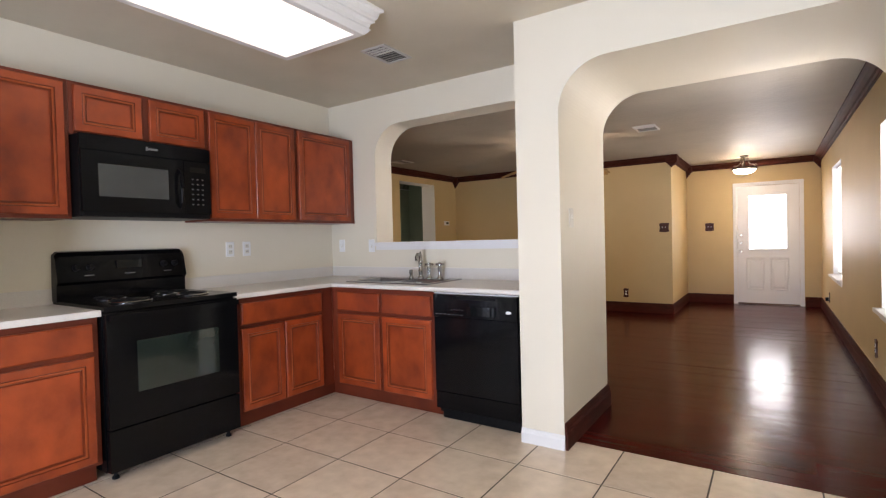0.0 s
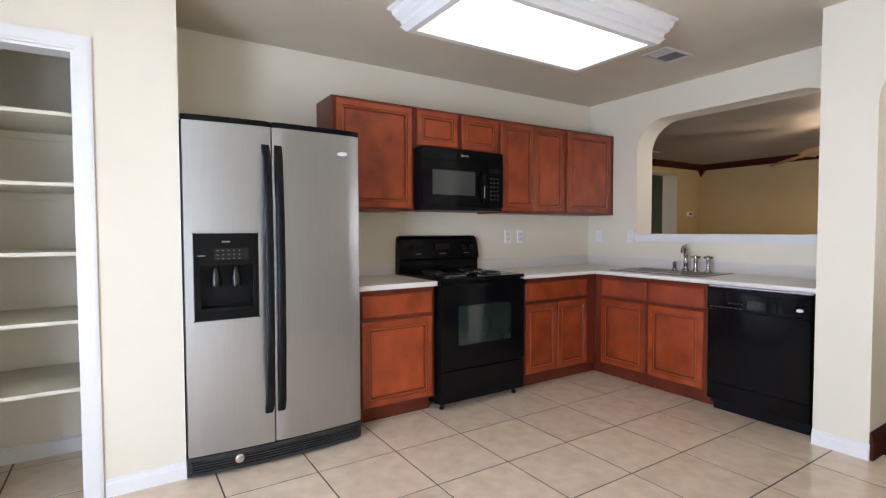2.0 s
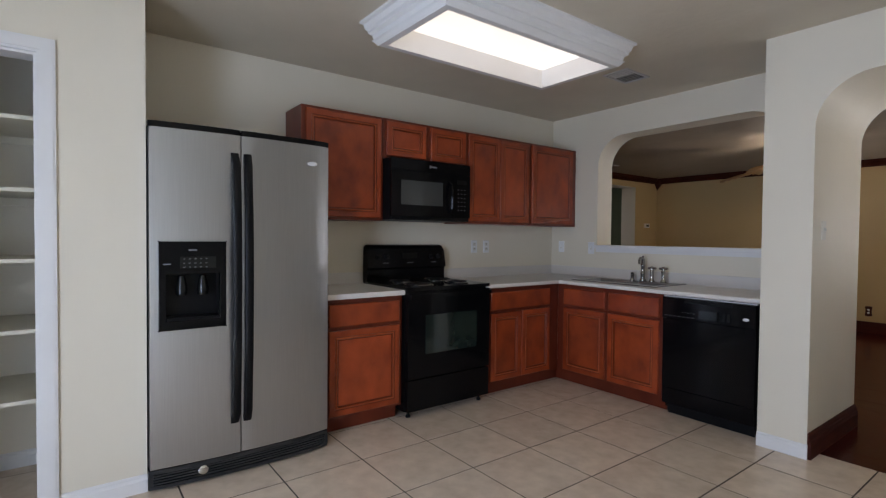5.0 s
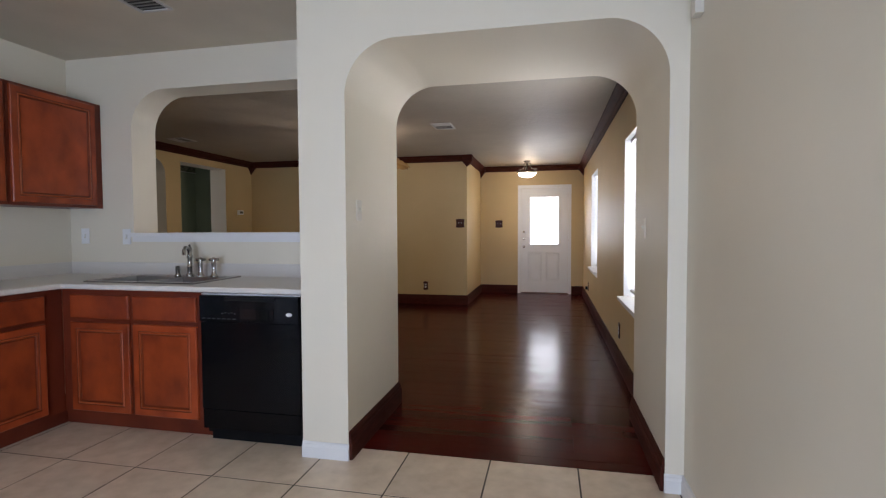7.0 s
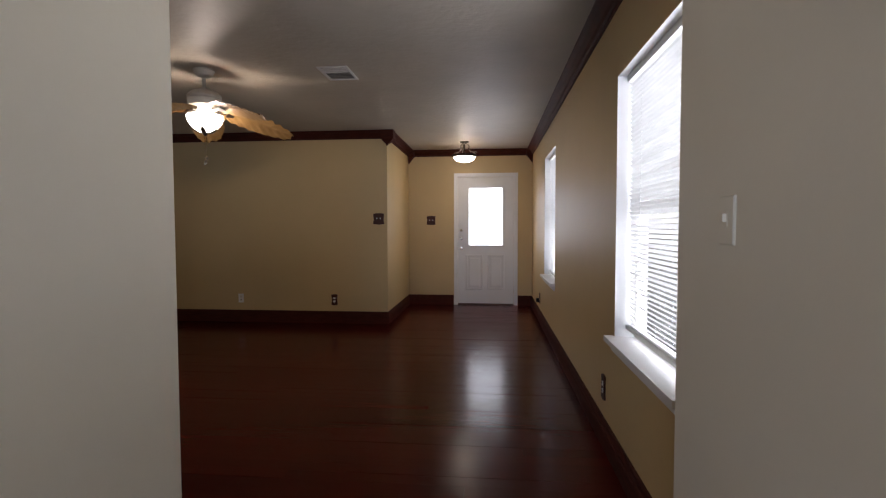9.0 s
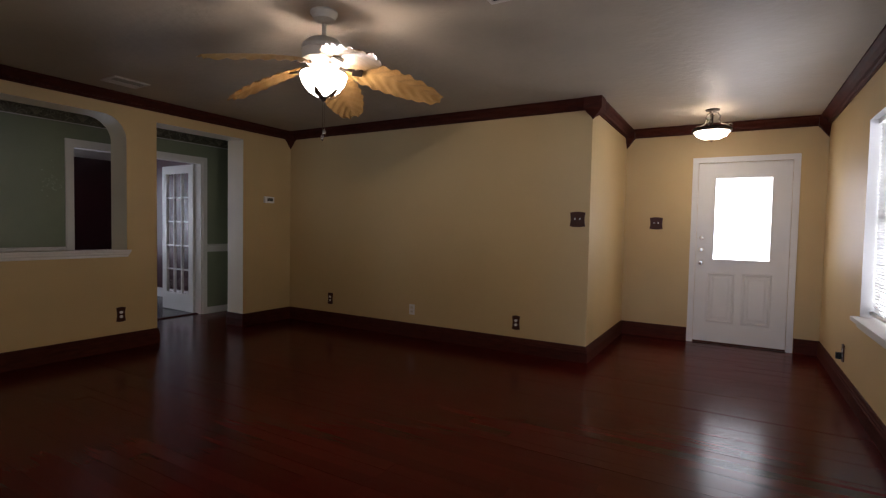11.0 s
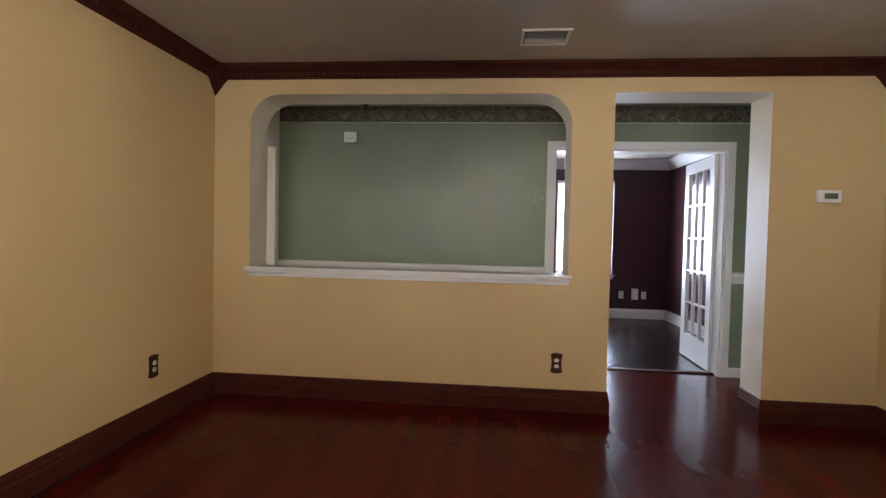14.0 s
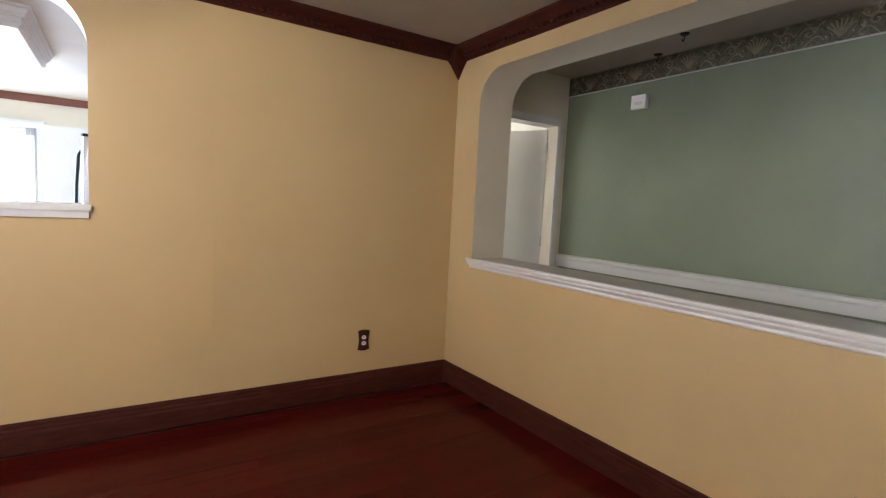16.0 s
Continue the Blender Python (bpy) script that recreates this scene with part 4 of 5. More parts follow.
for bx, by, br in ((0.20, 0.16, 0.10), (0.57, 0.16, 0.078), (0.20, 0.42, 0.078), (0.57, 0.42, 0.10)):
    drip = part("drip_bowl", moved(turned([(br + 0.018, 0.0), (br + 0.018, 0.004), (br, 0.005), (br * 0.8, -0.004), (0.0, -0.006)], 24), bx, by, 0.937), DRIP, stove, "black drip bowl", True)
    pts = [(bx + r * math.cos(a), by + r * math.sin(a), 0.949) for a, r in [(0.35 * i, 0.018 + (br - 0.02) * i / 72) for i in range(73)]]
    part("coil_burner", tube(pts, 0.0055, 6), COIL, drip, "", True)
    rim = [(bx + (br + 0.014) * math.cos(a), by + (br + 0.014) * math.sin(a), 0.942) for a in [2 * math.pi * i / 32 for i in range(33)]]
    part("trim_ring", tube(rim, 0.0045, 6), CHROME, drip, "chrome trim ring", True)

# over-range microwave
MZ0, MH, MFX = 1.425, 0.462, W + 0.40
micro = thing("microwave_oven", "black over-range microwave under the short cabinet", "microwave", (MFX, 0.818, MZ0), 90)
MW_ = 0.762
part("body", rounded_box(0, MW_, 0.012, 0.398, 0.0, MH, 0.005), BLACKMATT, micro)
part("top_vent", rounded_box(0.0, MW_, -0.004, 0.014, MH - 0.085, MH, 0.006), BLACK, micro)
mdoor = part("door_panel", rounded_box(0.003, 0.575, -0.012, 0.014, 0.028, MH - 0.090, 0.008, 3), BLACK, micro, "", True)
part("door_window", rounded_box(0.085, 0.475, -0.015, -0.011, 0.115, 0.300, 0.002), WINDOWGREY, mdoor, "grey mesh door window")
mpanel = part("control_panel", rounded_box(0.580, MW_ - 0.003, -0.010, 0.014, 0.028, MH - 0.090, 0.006), BLACK, micro)
part("door_handle", tube([(0.545, -0.010, 0.07), (0.545, -0.042, 0.10), (0.545, -0.050, 0.19), (0.545, -0.042, 0.28), (0.545, -0.010, 0.31)], 0.011, 10), BLACK, mdoor, "", True)
part("bottom_lip", boxes((0.01, MW_ - 0.01, 0.0, 0.016, 0.004, 0.024)), BLACKMATT, micro)
part("display", boxes((0.615, 0.725, -0.0125, -0.010, 0.30, 0.335)), DARKGLASS, mpanel)
for i in range(6):
    for j in range(3):
        part("keypad_key", boxes((0.628 + 0.034 * j, 0.640 + 0.034 * j, -0.0125, -0.010, 0.088 + 0.033 * i, 0.095 + 0.033 * i)), KEYMARK, mpanel)
part("brand_badge", boxes((0.350, 0.362, -0.0065, -0.004, MH - 0.055, MH - 0.032), (0.364, 0.420, -0.0065, -0.004, MH - 0.050, MH - 0.038)), GREYMARK, micro)

# refrigerator
FRY0, FRW, FRX, FRH = -0.778, 0.950, -2.555, 1.865
fridge = thing("refrigerator", "side-by-side stainless refrigerator with black trim and dispenser", "refrigerator", (FRX, FRY0, 0), 90)
part("body", rounded_box(0.004, FRW - 0.004, 0.07, 0.735, 0.03, FRH - 0.03, 0.006), BLACKMATT, fridge)


def curved_front(x0, x1, z0, z1, bow, depth, total, n=12, rims=True):
    bm = bmesh.new()
    fr, bk = [], []
    for i in range(n + 1):
        x = x0 + (x1 - x0) * i / n
        u = 2 * x / total - 1
        y = -bow * (1 - u * u)
        if rims and i in (0, n):
            y += 0.008
        fr.append((x, y))
        bk.append((x, depth))
    for zs in ((z0, z1),):
        a = [bm.verts.new((x, y, zs[0])) for x, y in fr] + [bm.verts.new((x, y, zs[0])) for x, y in bk[::-1]]
        b = [bm.verts.new((x, y, zs[1])) for x, y in fr] + [bm.verts.new((x, y, zs[1])) for x, y in bk[::-1]]
        m = len(a)
        for i in range(m):
            bm.faces.new((a[i], a[(i + 1) % m], b[(i + 1) % m], b[i]))
        bm.faces.new(a[::-1])
        bm.faces.new(b)
    return bm


SPLIT = 0.434
DOORTOP = FRH - 0.035
pieces = [curved_front(a, b, c, d, 0.028, 0.065, FRW, 6, False) for a, b, c, d in ((0.006, 0.055, 0.115, DOORTOP), (0.342, SPLIT - 0.004, 0.115, DOORTOP), (0.055, 0.342, 0.115, 0.83), (0.055, 0.342, 1.25, DOORTOP))]
left_door = part("freezer_door", joined(*pieces), STEEL, fridge)
right_door = part("fridge_door", curved_front(SPLIT + 0.004, FRW, 0.115, FRH - 0.035, 0.028, 0.065, FRW), STEEL, fridge, "", True)
part("top_trim", curved_front(0.0, SPLIT - 0.004, FRH - 0.034, FRH - 0.005, 0.028, 0.10, FRW), BLACK, fridge, "", True)
part("top_trim", curved_front(SPLIT + 0.004, FRW, FRH - 0.034, FRH - 0.005, 0.028, 0.10, FRW), BLACK, fridge, "", True)
for x in (SPLIT - 0.030, SPLIT + 0.030):
    side = 1 if x > SPLIT else -1
    pts = [(x + side * 0.004, -0.018, 0.28), (x, -0.055, 0.34), (x, -0.075, 0.70), (x, -0.080, 1.03), (x, -0.075, 1.36), (x, -0.055, 1.67), (x + side * 0.004, -0.018, 1.735)]
    bm = bmesh.new()
    rings = [[bm.verts.new((px + a * 0.020, py + b * 0.014, pz)) for a, b in ((-1, -0.6), (-0.5, -1), (0.5, -1), (1, -0.6), (1, 1), (-1, 1))] for px, py, pz in pts]
    for a, b in zip(rings, rings[1:]):
        for k in range(6):
            bm.faces.new((a[k], a[(k + 1) % 6], b[(k + 1) % 6], b[k]))
    bm.faces.new(rings[0][::-1])
    bm.faces.new(rings[-1])
    part("door_handle", bm, BLACKMATT, right_door if side > 0 else left_door, "long black bowed handle", True)
disp = part("ice_dispenser", bevelled(slab(rect(0.042, 0.355, 0.815, 1.262), [rect(0.075, 0.325, 0.86, 1.095)], "y", -0.036, 0.0), 0.004, 2), BLACK, left_door, "black water and ice dispenser")
part("recess_back", boxes((0.07, 0.33, 0.050, 0.056, 0.855, 1.10)), BLACKMATT, disp)
part("recess_side", boxes((0.070, 0.075, -0.01, 0.05, 0.855, 1.10)), BLACKMATT, disp)
part("recess_side", boxes((0.325, 0.330, -0.01, 0.05, 0.855, 1.10)), BLACKMATT, disp)
part("recess_top", boxes((0.07, 0.33, -0.01, 0.05, 1.095, 1.10)), BLACKMATT, disp)
part("drip_tray", bevelled(boxes((0.076, 0.324, -0.040, 0.05, 0.860, 0.876)), 0.003), BLACKMATT, disp)
for x in (0.15, 0.25):
    part("dispenser_paddle", moved(turned([(0.026, 0), (0.030, 0.03), (0.022, 0.07), (0.016, 0.10)], 14), x, 0.012, 0.985), DARKGLASS, disp, "", True)
part("display_strip", boxes((0.135, 0.305, -0.0385, -0.036, 1.125, 1.185)), DARKGLASS, disp)
for k in range(5):
    for z in (1.130, 1.150, 1.172):
        part("dispenser_key", boxes((0.150 + 0.026 * k, 0.159 + 0.026 * k, -0.0395, -0.0384, z, z + 0.003)), GREYMARK, disp)
part("dispenser_mark", boxes((0.060, 0.095, -0.0375, -0.036, 1.145, 1.151)), GREYMARK, disp)
part("dispenser_mark", boxes((0.175, 0.215, -0.0375, -0.036, 1.215, 1.222)), GREYMARK, disp)
badge = turned([(0.030, 0), (0.030, 0.004), (0.022, 0.006), (0.0, 0.006)], 20)
bmesh.ops.transform(badge, matrix=pose(FRW - 0.11, -0.0145, FRH - 0.145, 90, 0, 0) @ Matrix.Diagonal((1.0, 0.42, 1.0, 1)), verts=badge.verts)
part("oval_badge", badge, BADGEGLINT, right_door, "small silver oval badge")
kick = part("base_grille", joined(curved_front(0.0, FRW, 0.012, 0.030, 0.032, 0.03, FRW), curved_front(0.0, FRW, 0.088, 0.108, 0.026, 0.03, FRW), boxes((0.0, 0.02, 0.002, 0.03, 0.03, 0.088), (FRW - 0.02, FRW, 0.002, 0.03, 0.03, 0.088))), DUSTY, fridge, "dusty scuffed black base grille", True)
for z in (0.036, 0.050, 0.064, 0.078):
    part("louvre", curved_front(0.02, FRW - 0.02, z, z + 0.007, 0.026, 0.03, FRW, 12, False), DUSTY, kick, "", True)
part("grille_back", boxes((0.02, FRW - 0.02, 0.032, 0.05, 0.012, 0.108)), BLACK, kick)
cap = turned([(0.024, 0), (0.024, 0.008), (0.016, 0.012), (0.0, 0.012)], 16)
bmesh.ops.transform(cap, matrix=pose(0.245, -0.020, 0.066, 90, 0, 0), verts=cap.verts)
part("filter_cap", cap, CHROME, kick, "silver water filter cap", True)
for x in (0.06, FRW - 0.06):
    part("leveling_foot", moved(turned([(0.02, 0), (0.02, 0.01), (0.01, 0.014), (0.01, 0.03)], 10), x, 0.05, 0), BLACKMATT, fridge)
    part("hinge_cover", rounded_box(x - 0.04, x + 0.04, 0.06, 0.16, FRH - 0.032, FRH, 0.008), BLACKMATT, fridge)

# dishwasher
DX0, DWW = -1.688, 0.635
dish = thing("dishwasher", "glossy black dishwasher under the white worktop", "dishwasher", (DX0, SFY - 0.012, 0))
part("body", boxes((0.01, DWW - 0.01, 0.03, 0.58, 0.05, 0.884)), BLACKMATT, dish)
part("door_panel", rounded_box(0.004, DWW - 0.004, -0.012, 0.03, 0.205, 0.716, 0.006, 2), BLACK, dish, "", True)
console = part("control_console", rounded_box(0.004, DWW - 0.004, -0.022, 0.03, 0.721, 0.872, 0.010, 3), BLACK, dish, "", True)
part("lower_panel", rounded_box(0.004, DWW - 0.004, -0.006, 0.03, 0.085, 0.198, 0.004), BLACK, dish)
part("kick_plate", boxes((0.02, DWW - 0.02, 0.05, 0.065, 0.0, 0.085)), BLACKMATT, dish)
# pale strip drawn for the white reflection under the worktop edge
part("top_strip", boxes((0.004, DWW - 0.004, -0.004, 0.03, 0.875, 0.882)), BADGEGLINT, dish)
part("handle_recess", bevelled(boxes((0.17, 0.49, -0.030, -0.020, 0.845, 0.866)), 0.004), BLACKMATT, console)
part("display_window", rounded_box(0.270, 0.445, -0.0245, -0.021, 0.742, 0.800, 0.003), DARKGLASS, console, "glossy dark display window")
for i in range(5):
    part("printed_mark", boxes((0.150 + 0.020 * i, 0.160 + 0.020 * i, -0.0235, -0.021, 0.768 + 0.006 * (i % 2), 0.772 + 0.006 * (i % 2))), KEYMARK, console)
for i in range(7):
    part("button", boxes((0.022 + 0.033 * i, 0.042 + 0.033 * i, -0.0235, -0.021, 0.738, 0.742)), KEYMARK, console)
part("door_latch", rounded_box(0.458, 0.480, -0.027, -0.020, 0.742, 0.80, 0.002), DARKGLASS, console)
ob_ = turned([(0.020, 0), (0.020, 0.003), (0.0, 0.004)], 18)
bmesh.ops.transform(ob_, matrix=pose(DWW - 0.06, -0.022, 0.775, 90, 0, 0) @ Matrix.Diagonal((1.0, 0.5, 1.0, 1)), verts=ob_.verts)
part("oval_badge", ob_, BADGEGLINT, console, "small silver oval badge")

# pantry shelves
for z in (0.515, 0.846, 1.176, 1.506, 1.838):
    sh = thing("pantry_shelf", "cream painted pantry shelf on wooden cleats", "shelf", (W, PN - 0.11, z), 0, "pantry shelves")
    part("board", bevelled(boxes((0.0, PF - 0.11 - W - 0.02, -1.49, 0.0, -0.018, 0.0)), 0.002), SHELFPAINT, sh)
    part("cleat", boxes((0.0, 0.018, -1.49, 0.0, -0.06, -0.019)), SHELFPAINT, sh)
    part("cleat", boxes((0.018, 0.35, -0.018, 0.0, -0.06, -0.019)), SHELFPAINT, sh)
    part("bracket", boxes((0.0, 0.012, -0.822, -0.798, -0.30, -0.061), (0.0, 0.03, -0.83, -0.79, -0.085, -0.061)), SHELFPAINT, sh)
    part("brace", tube([(0.018, -0.81, -0.12), (0.16, -0.81, -0.025)], 0.006, 6), SHELFPAINT, sh)

# kitchen ceiling light box
lb = thing("ceiling_light", "white moulded ceiling light box with a bright diffuser", "ceiling light")
LX0, LX1, LY0, LY1 = -2.275, -1.625, 0.350, 1.735
SKIRT = [(0.0, CK), (0.080, CK), (0.080, CK - 0.014), (0.064, CK - 0.022), (0.056, CK - 0.050), (0.044, CK - 0.062), (0.044, CK - 0.074), (0.026, CK - 0.086), (0.020, CK - 0.108), (0.030, CK - 0.116), (0.020, CK - 0.124), (0.010, CK - 0.136), (0.0, CK - 0.146), (-0.040, CK - 0.146), (-0.040, CK - 0.138), (-0.026, CK - 0.134), (-0.026, CK - 0.002), (-0.02, CK)]
part("moulding", sweep([(d, z) for d, z in SKIRT], [(LX0, LY0), (LX0, LY1), (LX1, LY1), (LX1, LY0)][::-1], True), WHITE, lb)
part("diffuser", boxes((LX0 + 0.005, LX1 - 0.005, LY0 + 0.005, LY1 - 0.005, CK - 0.010, CK - 0.003)), LAMPGLOW, lb, "glowing white diffuser panel")


def vent(name, x0, x1, y0, y1, along, label):
    v = thing(name, label, "ceiling vent", ((x0 + x1) / 2, (y0 + y1) / 2, CE if y0 > S else CK))
    w, d = (x1 - x0) / 2, (y1 - y0) / 2
    part("frame", slab(rect(-w, w, -d, d), [rect(-w + 0.018, w - 0.018, -d + 0.018, d - 0.018)], "z", -0.010, -0.0005), CEILWHITE, v)
    # dark sheet in place of the shade inside the duct
    part("backing", boxes((-w + 0.02, w - 0.02, -d + 0.02, d - 0.02, -0.003, -0.0008)), DARKVENT, v)
    n = 7
    for i in range(n):
        if along == "x":
            c = -d + 0.03 + (2 * d - 0.06) * (i + 0.5) / n
            k = 0.010 if i < 3 else 0.004
            bm = boxes((-w + 0.025, w - 0.025, c - k, c + k, -0.0085, -0.0035))
        else:
            c = -w + 0.03 + (2 * w - 0.06) * (i + 0.5) / n
            k = 0.010 if i < 3 else 0.004
            bm = boxes((c - k, c + k, -d + 0.025, d - 0.025, -0.0085, -0.0035))
        # later louvres coloured grey for the shade on that half
        part("slat", bm, CEILWHITE if i < 3 else VENTSHADE, v)


vent("ceiling_vent", -2.06, -1.85, 2.18, 2.48, "x", "white louvred kitchen ceiling vent")
vent("ceiling_vent", -1.025, -0.79, 5.45, 5.78, "x", "white louvred living room ceiling vent")
vent("ceiling_vent", -4.577, -4.335, 5.53, 5.82, "y", "white louvred vent near the wide opening")


# plates on the walls
def white_plate(at, turn, switch, label, plastic=WHITEPL):
    p = thing("light_switch" if switch else "wall_outlet", label, "light switch" if switch else "outlet", at, turn)
    part("plate", moved(nested(0.072, 0.116, [(0, 0), (0, 0.003), (0.003, 0.006), (0.006, 0.006)]), -0.036, 0, -0.058), plastic, p)
    if switch:
        slot = part("toggle_slot", boxes((-0.008, 0.008, -0.0075, -0.0055, -0.016, 0.018)), plastic if plastic is not WHITEPL else IVORY, p)
        part("toggle", bevelled(boxes((-0.005, 0.005, -0.016, -0.005, -0.004, 0.016)), 0.002), plastic, slot)
    else:
        for z in (-0.022, 0.022):
            rec = part("receptacle", bevelled(boxes((-0.016, 0.016, -0.0085, -0.005, z - 0.015, z + 0.015)), 0.003), IVORY, p)
            for x in (-0.006, 0.006):
                part("slot", boxes((x - 0.0013, x + 0.0013, -0.0095, -0.0084, z - 0.002, z + 0.007)), DARKVENT, rec)
    return p


def scalloped(w, h, flare):
    pts = []
    for (x0, z0), (x1, z1), (nx, nz) in (((-w, -h), (w, -h), (0, -1)), ((w, -h), (w, h), (1, 0)), ((w, h), (-w, h), (0, 1)), ((-w, h), (-w, -h), (-1, 0))):
        for i in range(8):
            u = i / 8
            k = flare * (math.sin(math.pi * u) if nx else -math.sin(math.pi * u))
            pts.append((x0 + (x1 - x0) * u - nx * k, z0 + (z1 - z0) * u - nz * k))
    return pts


def dark_plate(at, turn, kind_, label):
    wide = 0.072 if kind_ == "switch" else 0.042
    p = thing("light_switch" if kind_ == "switch" else "wall_outlet", label, "light switch" if kind_ == "switch" else "outlet", at, turn)
    part("plate", outline_plate(scalloped(wide, 0.064, 0.008), 0.009, 0.002), PLATEWOOD, p, "scalloped dark wooden plate")
    if kind_ == "switch":
        for x in (-0.023, 0.023):
            part("toggle", bevelled(boxes((x - 0.004, x + 0.004, -0.020, -0.008, -0.003, 0.014)), 0.0015), WHITEPL, p, "small white toggle")
    else:
        for z in (-0.021, 0.021):
            r = turned([(0.0165, 0), (0.0165, 0.003), (0.0, 0.004)], 16)
            bmesh.ops.transform(r, matrix=pose(0, -0.009, z, 90, 0, 0) @ Matrix.Diagonal((1, 0.85, 1, 1)), verts=r.verts)
            rec = part("receptacle", r, WHITEPL, p, "white receptacle")
            for x in (-0.006, 0.006):
                part("slot", boxes((x - 0.0013, x + 0.0013, -0.0145, -0.0125, z - 0.001, z + 0.007)), DARKVENT, rec)
    return p


white_plate((W, 0.47, 1.215), 90, False, "white outlet above the short worktop")
white_plate((W, 1.975, 1.21), 90, False, "white outlet on the cream wall beside the range")
white_plate((W, 2.125, 1.21), 90, False, "white outlet above the worktop backsplash")
white_plate((-3.175, N, 1.208), 0, True, "white switch on the cream wall by the corner")
white_plate((-2.80, N, 1.203), 0, True, "white switch beside the pass-through sill")
white_plate((PX1, 2.575, 1.358), 90, True, "ivory light switch on the archway side", IVORY)
white_plate((JR, 2.99, 1.25), 270, True, "cream painted light switch inside the archway", CREAM)
white_plate((PF, -2.20, 0.31), 90, False, "white low outlet beside the pantry")
white_plate((-2.975, LN, 0.31), 0, False, "ivory cable plate low on the yellow wall")
dark_plate((-1.13, LN, 1.341), 0, "switch", "scalloped dark wood double switch at the wall corner")
dark_plate((-0.66, FD, 1.341), 0, "switch", "scalloped dark wood double switch by the front door")
dark_plate((-4.207, LN, 0.328), 0, "outlet", "dark wood outlet low on the yellow wall")
dark_plate((-1.717, LN, 0.303), 0, "outlet", "dark wood outlet low near the wall corner")
dark_plate((-4.262, S, 0.376), 180, "outlet", "dark wood outlet near the room corner")
dark_plate((LW, 5.864, 0.343), 90, "outlet", "dark wood outlet under the wide opening")
dark_plate((E, 4.62, 0.326), 270, "outlet", "dark wood outlet under the window wall")
plug = dark_plate((E, 8.35, 0.30), 270, "outlet", "dark wood outlet with a black plug")
part("plug", rounded_box(-0.02, 0.02, -0.05, -0.013, -0.05, 0.0, 0.006), BLACKMATT, plug, "black plug-in adapter")

thermo = thing("thermostat", "white wall thermostat with a grey display", "thermostat", (LW, 7.615, 1.548), 90)
part("case", rounded_box(-0.072, 0.072, -0.026, 0.0, -0.040, 0.040, 0.008, 3), WHITEPL, thermo, "", True)
part("display", boxes((-0.034, 0.050, -0.028, -0.025, -0.018, 0.020)), material("grey_lcd", (0.10, 0.11, 0.09), 0.25), thermo)
chime = thing("wall_sensor", "small ivory sensor box high on the wall", "sensor", (E - 0.001, 2.22, 2.20), 270)
part("case", rounded_box(-0.03, 0.03, -0.035, 0.0, -0.055, 0.055, 0.006), IVORY, chime)
chimebox = thing("alarm_siren", "white square alarm box on the green wall", "alarm", (GX, 4.02, 2.145), 90)
part("case", rounded_box(-0.060, 0.060, -0.035, 0.0, -0.050, 0.050, 0.008), WHITEPL, chimebox)
part("grille", boxes((-0.035, 0.035, -0.037, -0.034, -0.02, 0.0)), IVORY, chimebox)
for x, y in ((-5.78, 4.51), (-6.02, 4.17)):
    hook = thing("ceiling_hook", "small dark bronze ceiling hook in the hallway", "hook", (x, y, CE))
    part("rose", turned([(0.0, -0.012), (0.022, -0.010), (0.030, 0.0)], 14), IRON, hook)
    part("hook_bar", tube([(0, 0, -0.01), (0, 0, -0.035), (0.012, 0, -0.05), (0.022, 0, -0.038)], 0.004, 6), IRON, hook)
for y, kz in ((7.42, 0.365), (7.76, 0.365)):
    white_plate((RX, y, kz), 90, False, "white low outlet on the maroon wall")
tel = thing("wall_plug_unit", "white plug-in unit low on the maroon wall", "adapter", (RX, 7.62, 0.38), 90)
part("case", rounded_box(-0.045, 0.045, -0.04, 0.0, -0.08, 0.085, 0.01), WHITEPL, tel)

# ceiling fan
FC = (-1.91, 5.44)
fan = thing("ceiling_fan", "ceiling fan with carved palm-leaf blades and a lit bowl", "ceiling fan", (FC[0], FC[1], -0.045))
part("canopy", turned([(0.075, CE + 0.045), (0.078, CE + 0.033), (0.066, CE + 0.015), (0.060, CE), (0.030, CE - 0.017), (0.014, CE - 0.021)], 24), FANWHITE, fan, "", True)
part("downrod", turned([(0.013, CE), (0.013, 2.36), (0.026, 2.35), (0.034, 2.325)], 14), FANWHITE, fan, "", True)
part("motor_housing", turned([(0.05, 2.335), (0.09, 2.325), (0.118, 2.300), (0.125, 2.285), (0.120, 2.270), (0.125, 2.262), (0.118, 2.215), (0.100, 2.200), (0.09, 2.19)], 28), FANWHITE, fan, "antique white ribbed motor housing", True)
part("light_fitter", turned([(0.085, 2.19), (0.060, 2.17), (0.050, 2.155), (0.055, 2.130)], 24), FANWHITE, fan, "", True)
bowl = part("glass_bowl", turned([(0.128, 2.142), (0.132, 2.125), (0.118, 2.085), (0.088, 2.045), (0.045, 2.018), (0.0, 2.012)], 28), BOWLGLOW, fan, "glowing frosted glass bowl", True)
bowl.visible_shadow = False
part("finial", turned([(0.0, 1.985), (0.012, 1.992), (0.016, 2.004), (0.030, 2.012), (0.012, 2.016)], 14), IRON, fan, "", True)
